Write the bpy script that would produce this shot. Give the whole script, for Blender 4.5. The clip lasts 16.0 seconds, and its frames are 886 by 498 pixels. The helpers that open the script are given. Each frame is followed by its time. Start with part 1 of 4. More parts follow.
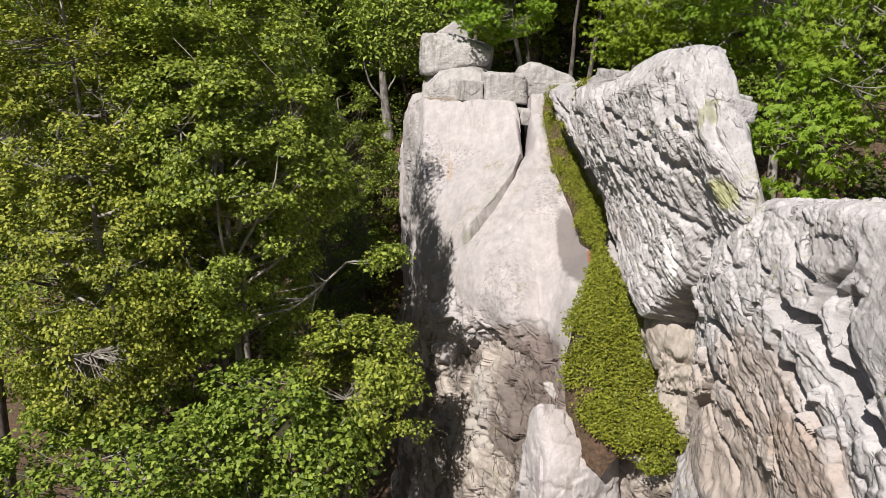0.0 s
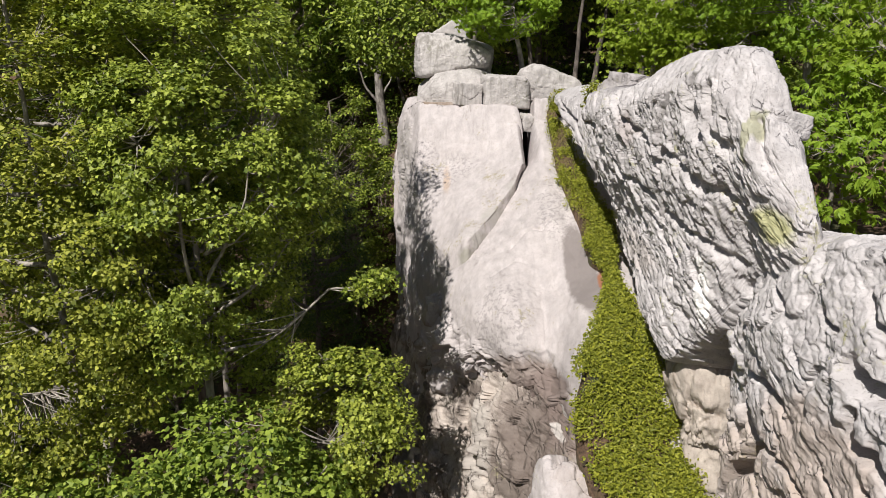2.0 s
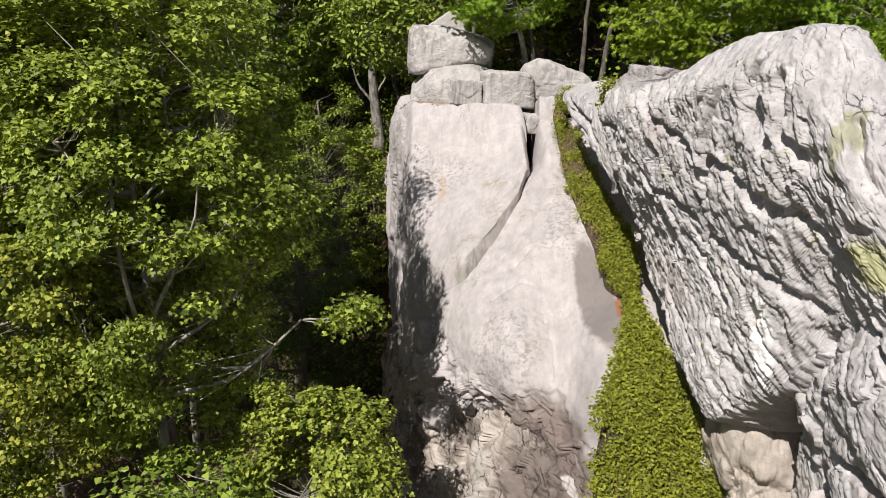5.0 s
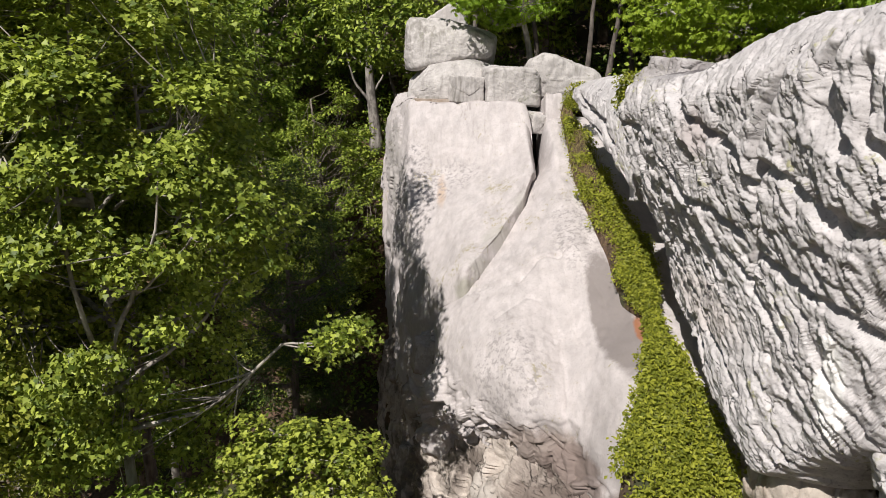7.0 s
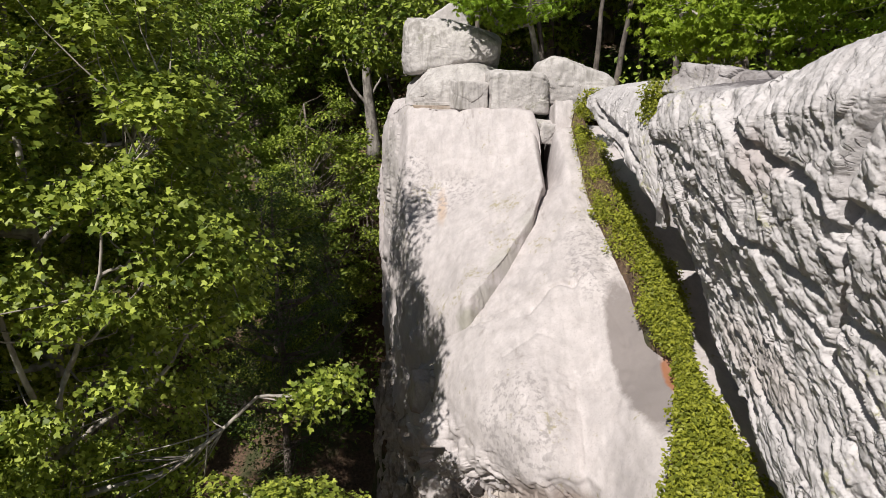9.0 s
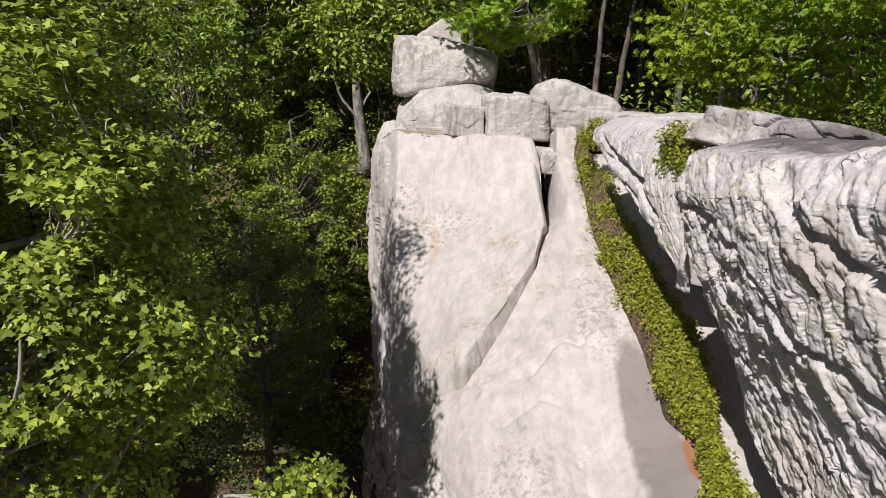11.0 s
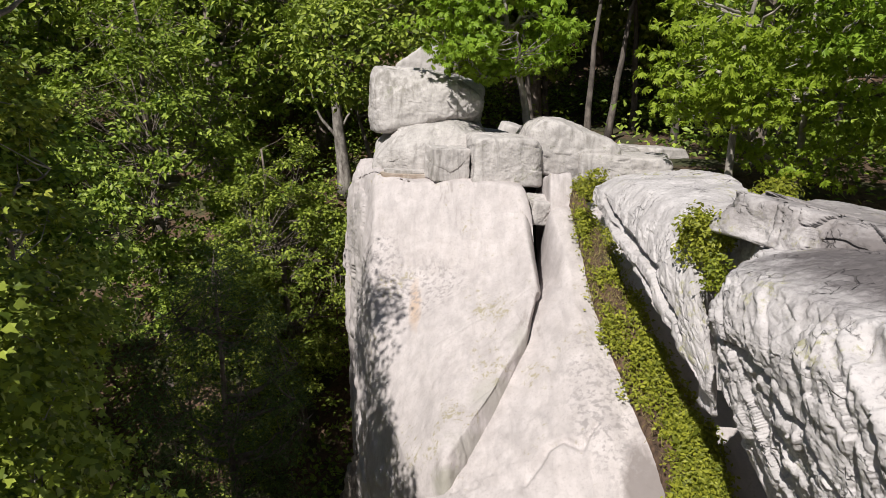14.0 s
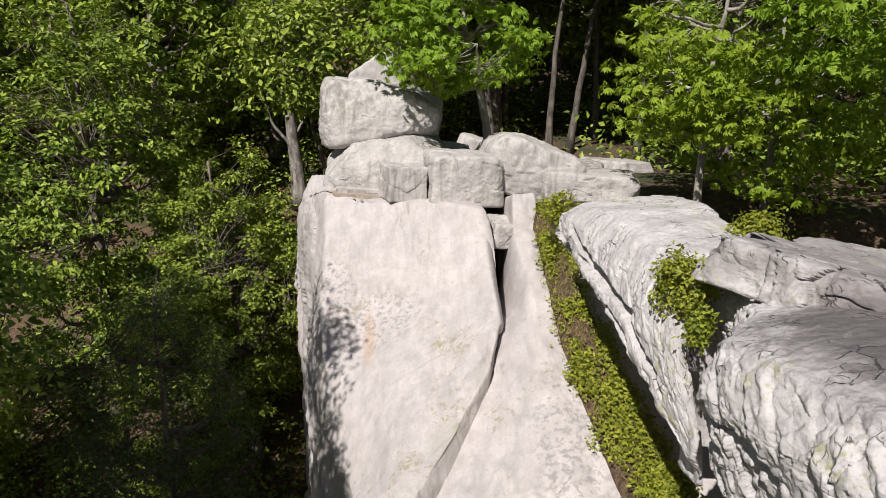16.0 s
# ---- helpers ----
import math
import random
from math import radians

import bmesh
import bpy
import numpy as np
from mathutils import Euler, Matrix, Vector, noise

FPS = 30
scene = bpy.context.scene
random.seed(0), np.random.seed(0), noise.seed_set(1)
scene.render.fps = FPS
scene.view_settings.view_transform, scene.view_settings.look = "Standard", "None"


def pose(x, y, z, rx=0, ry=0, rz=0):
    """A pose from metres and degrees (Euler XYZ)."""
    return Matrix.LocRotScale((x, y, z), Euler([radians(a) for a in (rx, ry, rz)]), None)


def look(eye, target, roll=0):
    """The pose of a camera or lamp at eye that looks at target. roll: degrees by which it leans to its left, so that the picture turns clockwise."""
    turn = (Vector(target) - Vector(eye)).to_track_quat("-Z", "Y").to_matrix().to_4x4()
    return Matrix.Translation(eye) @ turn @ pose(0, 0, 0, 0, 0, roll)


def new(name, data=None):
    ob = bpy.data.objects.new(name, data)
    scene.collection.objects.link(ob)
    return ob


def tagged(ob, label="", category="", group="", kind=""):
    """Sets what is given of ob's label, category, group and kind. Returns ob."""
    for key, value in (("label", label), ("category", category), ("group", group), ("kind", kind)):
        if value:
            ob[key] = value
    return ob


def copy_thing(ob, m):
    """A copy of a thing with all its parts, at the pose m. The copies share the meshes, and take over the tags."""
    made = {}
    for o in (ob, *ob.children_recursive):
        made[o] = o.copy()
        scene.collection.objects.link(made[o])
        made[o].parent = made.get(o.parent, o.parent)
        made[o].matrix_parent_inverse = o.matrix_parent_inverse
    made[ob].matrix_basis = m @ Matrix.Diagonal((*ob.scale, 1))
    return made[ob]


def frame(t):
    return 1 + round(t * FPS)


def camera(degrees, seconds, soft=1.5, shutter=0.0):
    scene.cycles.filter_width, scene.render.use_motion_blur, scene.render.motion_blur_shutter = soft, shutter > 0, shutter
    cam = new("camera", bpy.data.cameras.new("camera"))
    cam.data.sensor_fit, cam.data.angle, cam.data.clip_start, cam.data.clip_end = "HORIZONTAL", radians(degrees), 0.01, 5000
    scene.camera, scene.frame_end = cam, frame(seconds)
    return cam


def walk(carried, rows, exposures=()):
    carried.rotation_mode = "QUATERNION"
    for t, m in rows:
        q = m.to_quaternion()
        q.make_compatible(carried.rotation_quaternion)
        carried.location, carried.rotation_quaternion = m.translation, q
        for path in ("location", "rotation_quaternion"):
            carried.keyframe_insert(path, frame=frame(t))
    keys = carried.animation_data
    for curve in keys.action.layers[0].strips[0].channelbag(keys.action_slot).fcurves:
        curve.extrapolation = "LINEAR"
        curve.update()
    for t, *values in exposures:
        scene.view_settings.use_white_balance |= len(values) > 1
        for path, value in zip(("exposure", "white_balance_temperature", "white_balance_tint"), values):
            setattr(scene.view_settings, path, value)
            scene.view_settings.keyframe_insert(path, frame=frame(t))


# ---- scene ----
cam = camera(64.6, 16.0, soft=0.6)
METRES, EYE, TILT, LEAN, TURN = 12.0, 12.0, -14.0, 0.0, 0.0
ROWS = [
    (0.0, 0.0, 0.0, 0.0, 0.0, 0.0, -0.0),
    (0.5, 0.0029, 0.0367, 0.0137, 0.04, 0.02, 0.01),
    (1.0, 0.0056, 0.0746, 0.0254, 0.04, 0.04, 0.02),
    (1.5, 0.0084, 0.1121, 0.0358, 0.04, 0.03, 0.02),
    (2.0, 0.0111, 0.1485, 0.0441, 0.03, 0.02, 0.03),
    (2.5, 0.0136, 0.18, 0.0513, 0.02, 0.0, 0.03),
    (3.0, 0.0161, 0.2123, 0.0588, 0.02, 0.01, 0.02),
    (3.5, 0.0182, 0.2436, 0.0651, 0.04, 0.01, 0.02),
    (4.0, 0.0202, 0.2745, 0.0704, 0.04, 0.01, 0.03),
    (6.5, 0.0253, 0.4212, 0.0955, 0.09, -0.03, 0.1),
    (7.0, 0.0255, 0.4521, 0.1012, 0.09, -0.04, 0.11),
    (7.5, 0.0253, 0.4838, 0.1072, 0.09, -0.04, 0.11),
    (8.0, 0.025, 0.5159, 0.1135, 0.1, -0.04, 0.1),
    (8.5, 0.0249, 0.5482, 0.1242, 0.11, -0.05, 0.1),
    (9.0, 0.0246, 0.579, 0.1442, 0.11, -0.06, 0.11),
    (11.5, 0.0253, 0.7133, 0.237, -0.53, -0.03, 0.19),
    (12.0, 0.0276, 0.7373, 0.2557, -0.53, -0.04, 0.2),
    (12.5, 0.0299, 0.7609, 0.2743, -0.63, -0.03, 0.23),
    (13.0, 0.0322, 0.7835, 0.2921, -0.87, -0.03, 0.27),
    (13.5, 0.0347, 0.8063, 0.309, -1.08, -0.03, 0.33),
    (14.0, 0.0383, 0.8272, 0.3246, -1.44, -0.03, 0.39),
    (14.5, 0.0414, 0.8473, 0.3395, -1.91, -0.03, 0.47),
    (15.0, 0.0442, 0.8663, 0.3531, -2.47, -0.04, 0.57),
    (15.5, 0.0472, 0.8861, 0.3613, -3.6, -0.03, 0.73),
    (16.0, 0.0493, 0.9063, 0.3677, -4.6, -0.06, 0.89),
]
walk(cam, [(t, pose(0, 0, EYE, TILT, LEAN, TURN) @ pose(METRES * x, METRES * y, METRES * z, 90 + pitch, roll, yaw)) for t, x, y, z, yaw, pitch, roll in ROWS])

# ---- world, sun ----
SUN_TO = Vector((-0.34, -0.62, 0.71)).normalized()
world = bpy.data.worlds.new("sky_world")
scene.world = world
world.use_nodes = True
wt = world.node_tree
sky = wt.nodes.new("ShaderNodeTexSky")
sky.sky_type = "NISHITA"
sky.sun_disc = False
sky.sun_elevation = math.asin(SUN_TO.z)
sky.sun_rotation = math.atan2(SUN_TO.x, SUN_TO.y)
wt.links.new(sky.outputs["Color"], wt.nodes["Background"].inputs["Color"])
wt.nodes["Background"].inputs["Strength"].default_value = 0.038
sun = new("sun", bpy.data.lights.new("sun", "SUN"))
sun.data.energy, sun.data.angle, sun.data.color = 5.0, radians(0.53), (1.0, 0.95, 0.895)
sun.matrix_world = look((-30, -30, 60), Vector((-30, -30, 60)) - SUN_TO)
scene.view_settings.exposure = 0.18


# ---- material helpers ----
def mat_new(name):
    m = bpy.data.materials.new(name)
    m.use_nodes = True
    return m, m.node_tree.nodes, m.node_tree.links, m.node_tree.nodes["Principled BSDF"]


def n_noise(ns, ls, vec, scale, detail=6.0, rough=0.6, dist=0.0):
    n = ns.new("ShaderNodeTexNoise")
    n.inputs["Scale"].default_value, n.inputs["Detail"].default_value = scale, detail
    n.inputs["Roughness"].default_value, n.inputs["Distortion"].default_value = rough, dist
    ls.new(vec, n.inputs["Vector"])
    return n.outputs["Fac"]


def n_ramp(ns, ls, fac, stops):
    r = ns.new("ShaderNodeValToRGB")
    e = r.color_ramp.elements
    while len(e) < len(stops):
        e.new(0.5)
    for k, (p, c) in enumerate(stops):
        e[k].position = p
        e[k].color = (*c, 1) if len(c) == 3 else c
    ls.new(fac, r.inputs["Fac"])
    return r.outputs["Color"]


def n_mix(ns, ls, fac, a, b, mode="MIX"):
    m = ns.new("ShaderNodeMix")
    m.data_type, m.blend_type = "RGBA", mode
    for sock, v in ((m.inputs["Factor"], fac), (m.inputs[6], a), (m.inputs[7], b)):
        if isinstance(v, (int, float)):
            sock.default_value = v
        elif isinstance(v, tuple):
            sock.default_value = (*v, 1)
        else:
            ls.new(v, sock)
    return m.outputs[2]


def n_map(ns, ls, vec, rot=(0, 0, 0), scale=(1, 1, 1)):
    m = ns.new("ShaderNodeMapping")
    m.vector_type = "TEXTURE"
    m.inputs["Rotation"].default_value = [radians(a) for a in rot]
    m.inputs["Scale"].default_value = [1 / a for a in scale]
    ls.new(vec, m.inputs["Vector"])
    return m.outputs["Vector"]


def grey(v):
    return (v, v, v)


def n_blob(ns, ls, co, centre, radii, edge=0.5, ragged=0.55, scale=2.5):
    """A ragged-edged patch round a place: 1 inside, 0 outside."""
    mp = ns.new("ShaderNodeMapping")
    mp.vector_type = "TEXTURE"
    mp.inputs["Location"].default_value = centre
    mp.inputs["Scale"].default_value = radii
    ls.new(co, mp.inputs["Vector"])
    ln = ns.new("ShaderNodeVectorMath")
    ln.operation = "LENGTH"
    ls.new(mp.outputs["Vector"], ln.inputs[0])
    nz = n_noise(ns, ls, co, scale, 8, 0.7, 0.6)
    ad = ns.new("ShaderNodeMath")
    ad.operation = "MULTIPLY_ADD"
    ls.new(nz, ad.inputs[0])
    ad.inputs[1].default_value = 2 * ragged
    ls.new(ln.outputs["Value"], ad.inputs[2])
    mr = ns.new("ShaderNodeMapRange")
    mr.inputs["From Min"].default_value, mr.inputs["From Max"].default_value = 1 + ragged + edge / 2, 1 + ragged - edge / 2
    ls.new(ad.outputs[0], mr.inputs["Value"])
    return mr.outputs["Result"]


def scaled(ns, ls, fac, k):
    m = ns.new("ShaderNodeMath")
    m.operation = "MULTIPLY"
    ls.new(fac, m.inputs[0])
    m.inputs[1].default_value = k
    return m.outputs[0]


def rock_material(name, light, dark, stain, stain_amount, streak_rot, streak_scale, bump=0.35, lichen=None, lichen_amount=0.0, patches=(), speckle=None, mid_bump=0.05, layers=0.0, pepper=0.4, cracks=()):
    m, ns, ls, bsdf = mat_new(name)
    co = ns.new("ShaderNodeTexCoord").outputs["Object"]
    big = n_noise(ns, ls, co, 0.55, 5, 0.6, 0.4)
    mid = n_noise(ns, ls, co, 3.2, 8, 0.68)
    fine = n_noise(ns, ls, co, 26.0, 6, 0.7)
    sv = n_map(ns, ls, co, streak_rot, streak_scale)
    streak = n_noise(ns, ls, sv, 1.6, 7, 0.62, 0.5)
    col = n_mix(ns, ls, n_ramp(ns, ls, mid, [(0.30, grey(0)), (0.62, grey(1))]), dark, light)
    col = n_mix(ns, ls, n_ramp(ns, ls, streak, [(0.42, grey(0)), (0.66, grey(0.55))]), col, tuple(0.62 * c for c in light))
    col = n_mix(ns, ls, n_ramp(ns, ls, fine, [(0.30, grey(pepper)), (0.47, grey(0))]), col, tuple(0.55 * c for c in dark))
    both = ns.new("ShaderNodeMath")
    both.operation = "MULTIPLY_ADD"
    ls.new(streak, both.inputs[0])
    both.inputs[1].default_value = 0.6
    ls.new(big, both.inputs[2])
    lo = 1.12 - 0.55 * stain_amount
    half = ns.new("ShaderNodeMath")
    half.operation = "MULTIPLY"
    ls.new(both.outputs[0], half.inputs[0])
    half.inputs[1].default_value = 0.6
    col = n_mix(ns, ls, n_ramp(ns, ls, half.outputs[0], [(0.6 * lo - 0.02, grey(0)), (0.6 * lo + 0.07, grey(0.85))]), col, stain)
    if lichen:
        spot = n_noise(ns, ls, co, 9.0, 5, 0.7, 0.3)
        where = n_noise(ns, ls, co, 0.9, 3, 0.5)
        lm = ns.new("ShaderNodeMath")
        lm.operation = "MULTIPLY"
        ls.new(spot, lm.inputs[0])
        ls.new(where, lm.inputs[1])
        col = n_mix(ns, ls, n_ramp(ns, ls, lm.outputs[0], [(0.34 - 0.1 * lichen_amount, grey(0)), (0.42 - 0.1 * lichen_amount, grey(0.8))]), col, lichen)
    for centre, radii, colour, amount, *rim in patches:
        col = n_mix(ns, ls, scaled(ns, ls, n_blob(ns, ls, co, centre, radii, *rim), amount), col, colour)
    if speckle:
        for centre, radii in speckle:
            dots = n_ramp(ns, ls, n_noise(ns, ls, co, 11.0, 4, 0.6, 0.2), [(0.50, grey(0)), (0.60, grey(0.75))])
            both2 = ns.new("ShaderNodeMath")
            both2.operation = "MULTIPLY"
            ls.new(dots, both2.inputs[0])
            ls.new(n_blob(ns, ls, co, centre, radii), both2.inputs[1])
            col = n_mix(ns, ls, both2.outputs[0], col, tuple(0.52 * c for c in light))
    # thin cracks along the beds: narrow, shade painted in dark, broken off here and there
    lines = []
    for k, (size, width, cover, crack_shade) in enumerate(cracks):
        wav = ns.new("ShaderNodeTexNoise")
        wav.inputs["Scale"].default_value, wav.inputs["Detail"].default_value = 1.3 * size, 4
        ls.new(sv, wav.inputs["Vector"])
        ad = ns.new("ShaderNodeVectorMath")
        ad.operation = "MULTIPLY_ADD"
        ls.new(wav.outputs["Color"], ad.inputs[0])
        ad.inputs[1].default_value = (0.45 / size,) * 3
        ls.new(sv, ad.inputs[2])
        vo = ns.new("ShaderNodeTexVoronoi")
        vo.feature = "DISTANCE_TO_EDGE"
        vo.inputs["Scale"].default_value = size
        ls.new(ad.outputs["Vector"], vo.inputs["Vector"])
        mr = ns.new("ShaderNodeMapRange")
        mr.inputs["From Min"].default_value, mr.inputs["From Max"].default_value = width, 0.0
        ls.new(vo.outputs["Distance"], mr.inputs["Value"])
        gate = n_ramp(ns, ls, n_noise(ns, ls, co, 1.7 + k, 4, 0.6), [(0.56 - cover, grey(0)), (0.66 - cover, grey(1))])
        line = ns.new("ShaderNodeMath")
        line.operation = "MULTIPLY"
        ls.new(mr.outputs["Result"], line.inputs[0])
        ls.new(gate, line.inputs[1])
        lines.append((line.outputs[0], 0.5 / size))
        col = n_mix(ns, ls, scaled(ns, ls, line.outputs[0], crack_shade), col, tuple(0.36 * c for c in dark))
    ls.new(col, bsdf.inputs["Base Color"])
    bsdf.inputs["Roughness"].default_value = 0.86
    bsdf.inputs["Specular IOR Level"].default_value = 0.25
    b1 = ns.new("ShaderNodeBump")
    b1.inputs["Strength"].default_value, b1.inputs["Distance"].default_value = bump, mid_bump
    ls.new(mid, b1.inputs["Height"])
    b2 = ns.new("ShaderNodeBump")
    b2.inputs["Strength"].default_value, b2.inputs["Distance"].default_value = bump, 0.012
    ls.new(fine, b2.inputs["Height"])
    ls.new(b1.outputs["Normal"], b2.inputs["Normal"])
    b3 = ns.new("ShaderNodeBump")
    b3.inputs["Strength"].default_value, b3.inputs["Distance"].default_value = bump, 0.05
    ls.new(streak, b3.inputs["Height"])
    ls.new(b2.outputs["Normal"], b3.inputs["Normal"])
    last = b3
    if layers:
        thin = n_noise(ns, ls, sv, 7.0, 5, 0.65, 0.3)
        last = ns.new("ShaderNodeBump")
        last.inputs["Strength"].default_value, last.inputs["Distance"].default_value = layers, 0.035
        ls.new(thin, last.inputs["Height"])
        ls.new(b3.outputs["Normal"], last.inputs["Normal"])
    for line, deep in lines:
        cb = ns.new("ShaderNodeBump")
        cb.invert = True
        cb.inputs["Strength"].default_value, cb.inputs["Distance"].default_value = 0.8, min(0.05, deep)
        ls.new(line, cb.inputs["Height"])
        ls.new(last.outputs["Normal"], cb.inputs["Normal"])
        last = cb
    ls.new(last.outputs["Normal"], bsdf.inputs["Normal"])
    return m


def leaf_material(name, dark, light, glow, share=0.17):
    m, ns, ls, bsdf = mat_new(name)
    rnd = ns.new("ShaderNodeNewGeometry").outputs["Random Per Island"]
    obr = ns.new("ShaderNodeObjectInfo").outputs["Random"]
    col = n_mix(ns, ls, rnd, dark, light)
    hue = ns.new("ShaderNodeHueSaturation")
    mr = ns.new("ShaderNodeMapRange")
    mr.inputs["To Min"].default_value, mr.inputs["To Max"].default_value = 0.485, 0.515
    ls.new(obr, mr.inputs["Value"])
    ls.new(mr.outputs["Result"], hue.inputs["Hue"])
    ls.new(col, hue.inputs["Color"])
    ls.new(hue.outputs["Color"], bsdf.inputs["Base Color"])
    bsdf.inputs["Roughness"].default_value = 0.5
    bsdf.inputs["Specular IOR Level"].default_value = 0.28
    tr = ns.new("ShaderNodeBsdfTranslucent")
    tr.inputs["Color"].default_value = (*glow, 1)
    mx = ns.new("ShaderNodeMixShader")
    mx.inputs["Fac"].default_value = share
    ls.new(bsdf.outputs["BSDF"], mx.inputs[1])
    ls.new(tr.outputs["BSDF"], mx.inputs[2])
    ls.new(mx.outputs["Shader"], ns["Material Output"].inputs["Surface"])
    return m


def bark_material(name, light, dark):
    m, ns, ls, bsdf = mat_new(name)
    co = ns.new("ShaderNodeTexCoord").outputs["Object"]
    a = n_noise(ns, ls, n_map(ns, ls, co, scale=(6, 6, 1.6)), 1.0, 8, 0.65, 0.4)
    b = n_noise(ns, ls, co, 2.0, 4, 0.6)
    col = n_mix(ns, ls, n_ramp(ns, ls, a, [(0.35, grey(0)), (0.6, grey(1))]), dark, light)
    col = n_mix(ns, ls, n_ramp(ns, ls, b, [(0.48, grey(0)), (0.62, grey(0.6))]), col, tuple(0.45 * c for c in dark))
    ls.new(col, bsdf.inputs["Base Color"])
    bsdf.inputs["Roughness"].default_value = 0.9
    bp = ns.new("ShaderNodeBump")
    bp.inputs["Strength"].default_value, bp.inputs["Distance"].default_value = 0.6, 0.03
    ls.new(a, bp.inputs["Height"])
    ls.new(bp.outputs["Normal"], bsdf.inputs["Normal"])
    return m


def ground_material():
    m, ns, ls, bsdf = mat_new("leaf_litter")
    co = ns.new("ShaderNodeTexCoord").outputs["Object"]
    a = n_noise(ns, ls, co, 0.5, 6, 0.6)
    b = n_noise(ns, ls, co, 9.0, 8, 0.7)
    col = n_mix(ns, ls, n_ramp(ns, ls, b, [(0.35, grey(0)), (0.65, grey(1))]), (0.045, 0.028, 0.018), (0.17, 0.105, 0.065))
    col = n_mix(ns, ls, n_ramp(ns, ls, a, [(0.5, grey(0)), (0.6, grey(0.8))]), col, (0.035, 0.05, 0.014))
    ls.new(col, bsdf.inputs["Base Color"])
    bsdf.inputs["Roughness"].default_value = 0.95
    bp = ns.new("ShaderNodeBump")
    bp.inputs["Strength"].default_value, bp.inputs["Distance"].default_value = 0.8, 0.06
    ls.new(b, bp.inputs["Height"])
    ls.new(bp.outputs["Normal"], bsdf.inputs["Normal"])
    return m


PALE = ("pale_quartzite", (0.540, 0.498, 0.492), (0.425, 0.387, 0.378), (0.20, 0.175, 0.155), 0.22, (0, 0, 0), (3.0, 1.0, 0.6), 0.20, (0.30, 0.27, 0.17), 0.0)
ROCK_SLAB = rock_material(*PALE,
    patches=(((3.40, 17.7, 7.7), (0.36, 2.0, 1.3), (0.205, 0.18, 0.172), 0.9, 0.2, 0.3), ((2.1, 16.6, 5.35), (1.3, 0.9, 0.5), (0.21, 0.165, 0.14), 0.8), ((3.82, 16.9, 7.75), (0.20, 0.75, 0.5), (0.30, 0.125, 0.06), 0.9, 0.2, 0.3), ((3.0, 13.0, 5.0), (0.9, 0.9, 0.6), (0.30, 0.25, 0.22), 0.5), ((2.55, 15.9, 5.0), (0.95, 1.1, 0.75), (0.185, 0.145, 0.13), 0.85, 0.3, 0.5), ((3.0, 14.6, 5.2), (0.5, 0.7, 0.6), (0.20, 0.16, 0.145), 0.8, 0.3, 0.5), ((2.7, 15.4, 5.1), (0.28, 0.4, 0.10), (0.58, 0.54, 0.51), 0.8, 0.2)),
    speckle=(((1.4, 17.2, 6.7), (0.7, 1.2, 1.0)), ((3.1, 20.0, 8.7), (0.5, 1.6, 0.9))), mid_bump=0.025)
ROCK_UPPER = rock_material("lichened_quartzite", *PALE[1:],
    patches=(((0.25, 24.5, 8.5), (0.14, 0.8, 0.6), (0.45, 0.31, 0.20), 0.6), ((0.8, 19.95, 7.32), (0.50, 0.32, 0.30), (0.29, 0.28, 0.235), 0.75, 0.5, 0.7), ((1.25, 20.4, 7.7), (0.55, 0.36, 0.30), (0.34, 0.325, 0.29), 0.6, 0.5, 0.8), ((1.75, 21.2, 8.15), (0.55, 0.40, 0.30), (0.36, 0.345, 0.31), 0.6, 0.5, 0.8), ((2.25, 21.9, 8.8), (0.35, 0.35, 0.35), (0.36, 0.345, 0.31), 0.55, 0.5, 0.8), ((-1.2, 27.5, 9.0), (0.35, 1.8, 1.5), (0.33, 0.31, 0.29), 0.5)),
    speckle=(((0.6, 24.6, 8.9), (0.9, 0.8, 0.7)), ((-0.5, 25.2, 9.2), (0.5, 1.0, 1.0))), mid_bump=0.03)
ROCK_WALL = rock_material("grey_schist", (0.590, 0.562, 0.560), (0.430, 0.405, 0.405), (0.22, 0.19, 0.17), 0.24, (42, 0, 0), (0.9, 0.8, 2.3), 0.5, (0.33, 0.32, 0.16), 0.0,
    patches=(((3.85, 9.95, 10.3), (0.45, 0.36, 0.26), (0.38, 0.38, 0.15), 0.75, 0.4, 0.6), ((3.8, 11.5, 9.0), (0.45, 0.16, 0.55), (0.80, 0.78, 0.76), 1.0, 0.2, 0.4), ((3.75, 10.35, 11.5), (0.28, 0.07, 0.5), (0.34, 0.34, 0.22), 0.75, 0.3, 0.3), ((3.5, 13.8, 11.2), (0.5, 0.5, 0.35), (0.36, 0.31, 0.30), 0.6), ((3.6, 14.2, 9.0), (0.5, 1.1, 0.35), (0.40, 0.355, 0.33), 0.55), ((4.55, 15.7, 11.85), (1.25, 1.5, 0.30), (0.085, 0.074, 0.076), 0.88, 0.6, 0.8), ((5.4, 17.9, 12.0), (1.9, 1.6, 0.35), (0.20, 0.18, 0.175), 0.7, 0.6, 0.8), ((4.2, 8.6, 8.0), (0.4, 1.2, 0.7), (0.45, 0.36, 0.30), 0.6), ((4.2, 7.3, 7.6), (0.4, 0.8, 0.5), (0.40, 0.29, 0.22), 0.6), ((4.3, 9.5, 6.5), (0.5, 2.5, 1.2), (0.42, 0.33, 0.26), 0.6)), mid_bump=0.05, layers=0.16, pepper=0.75, cracks=((2.6, 0.030, -0.04, 0.40), (6.0, 0.05, -0.01, 0.35)))
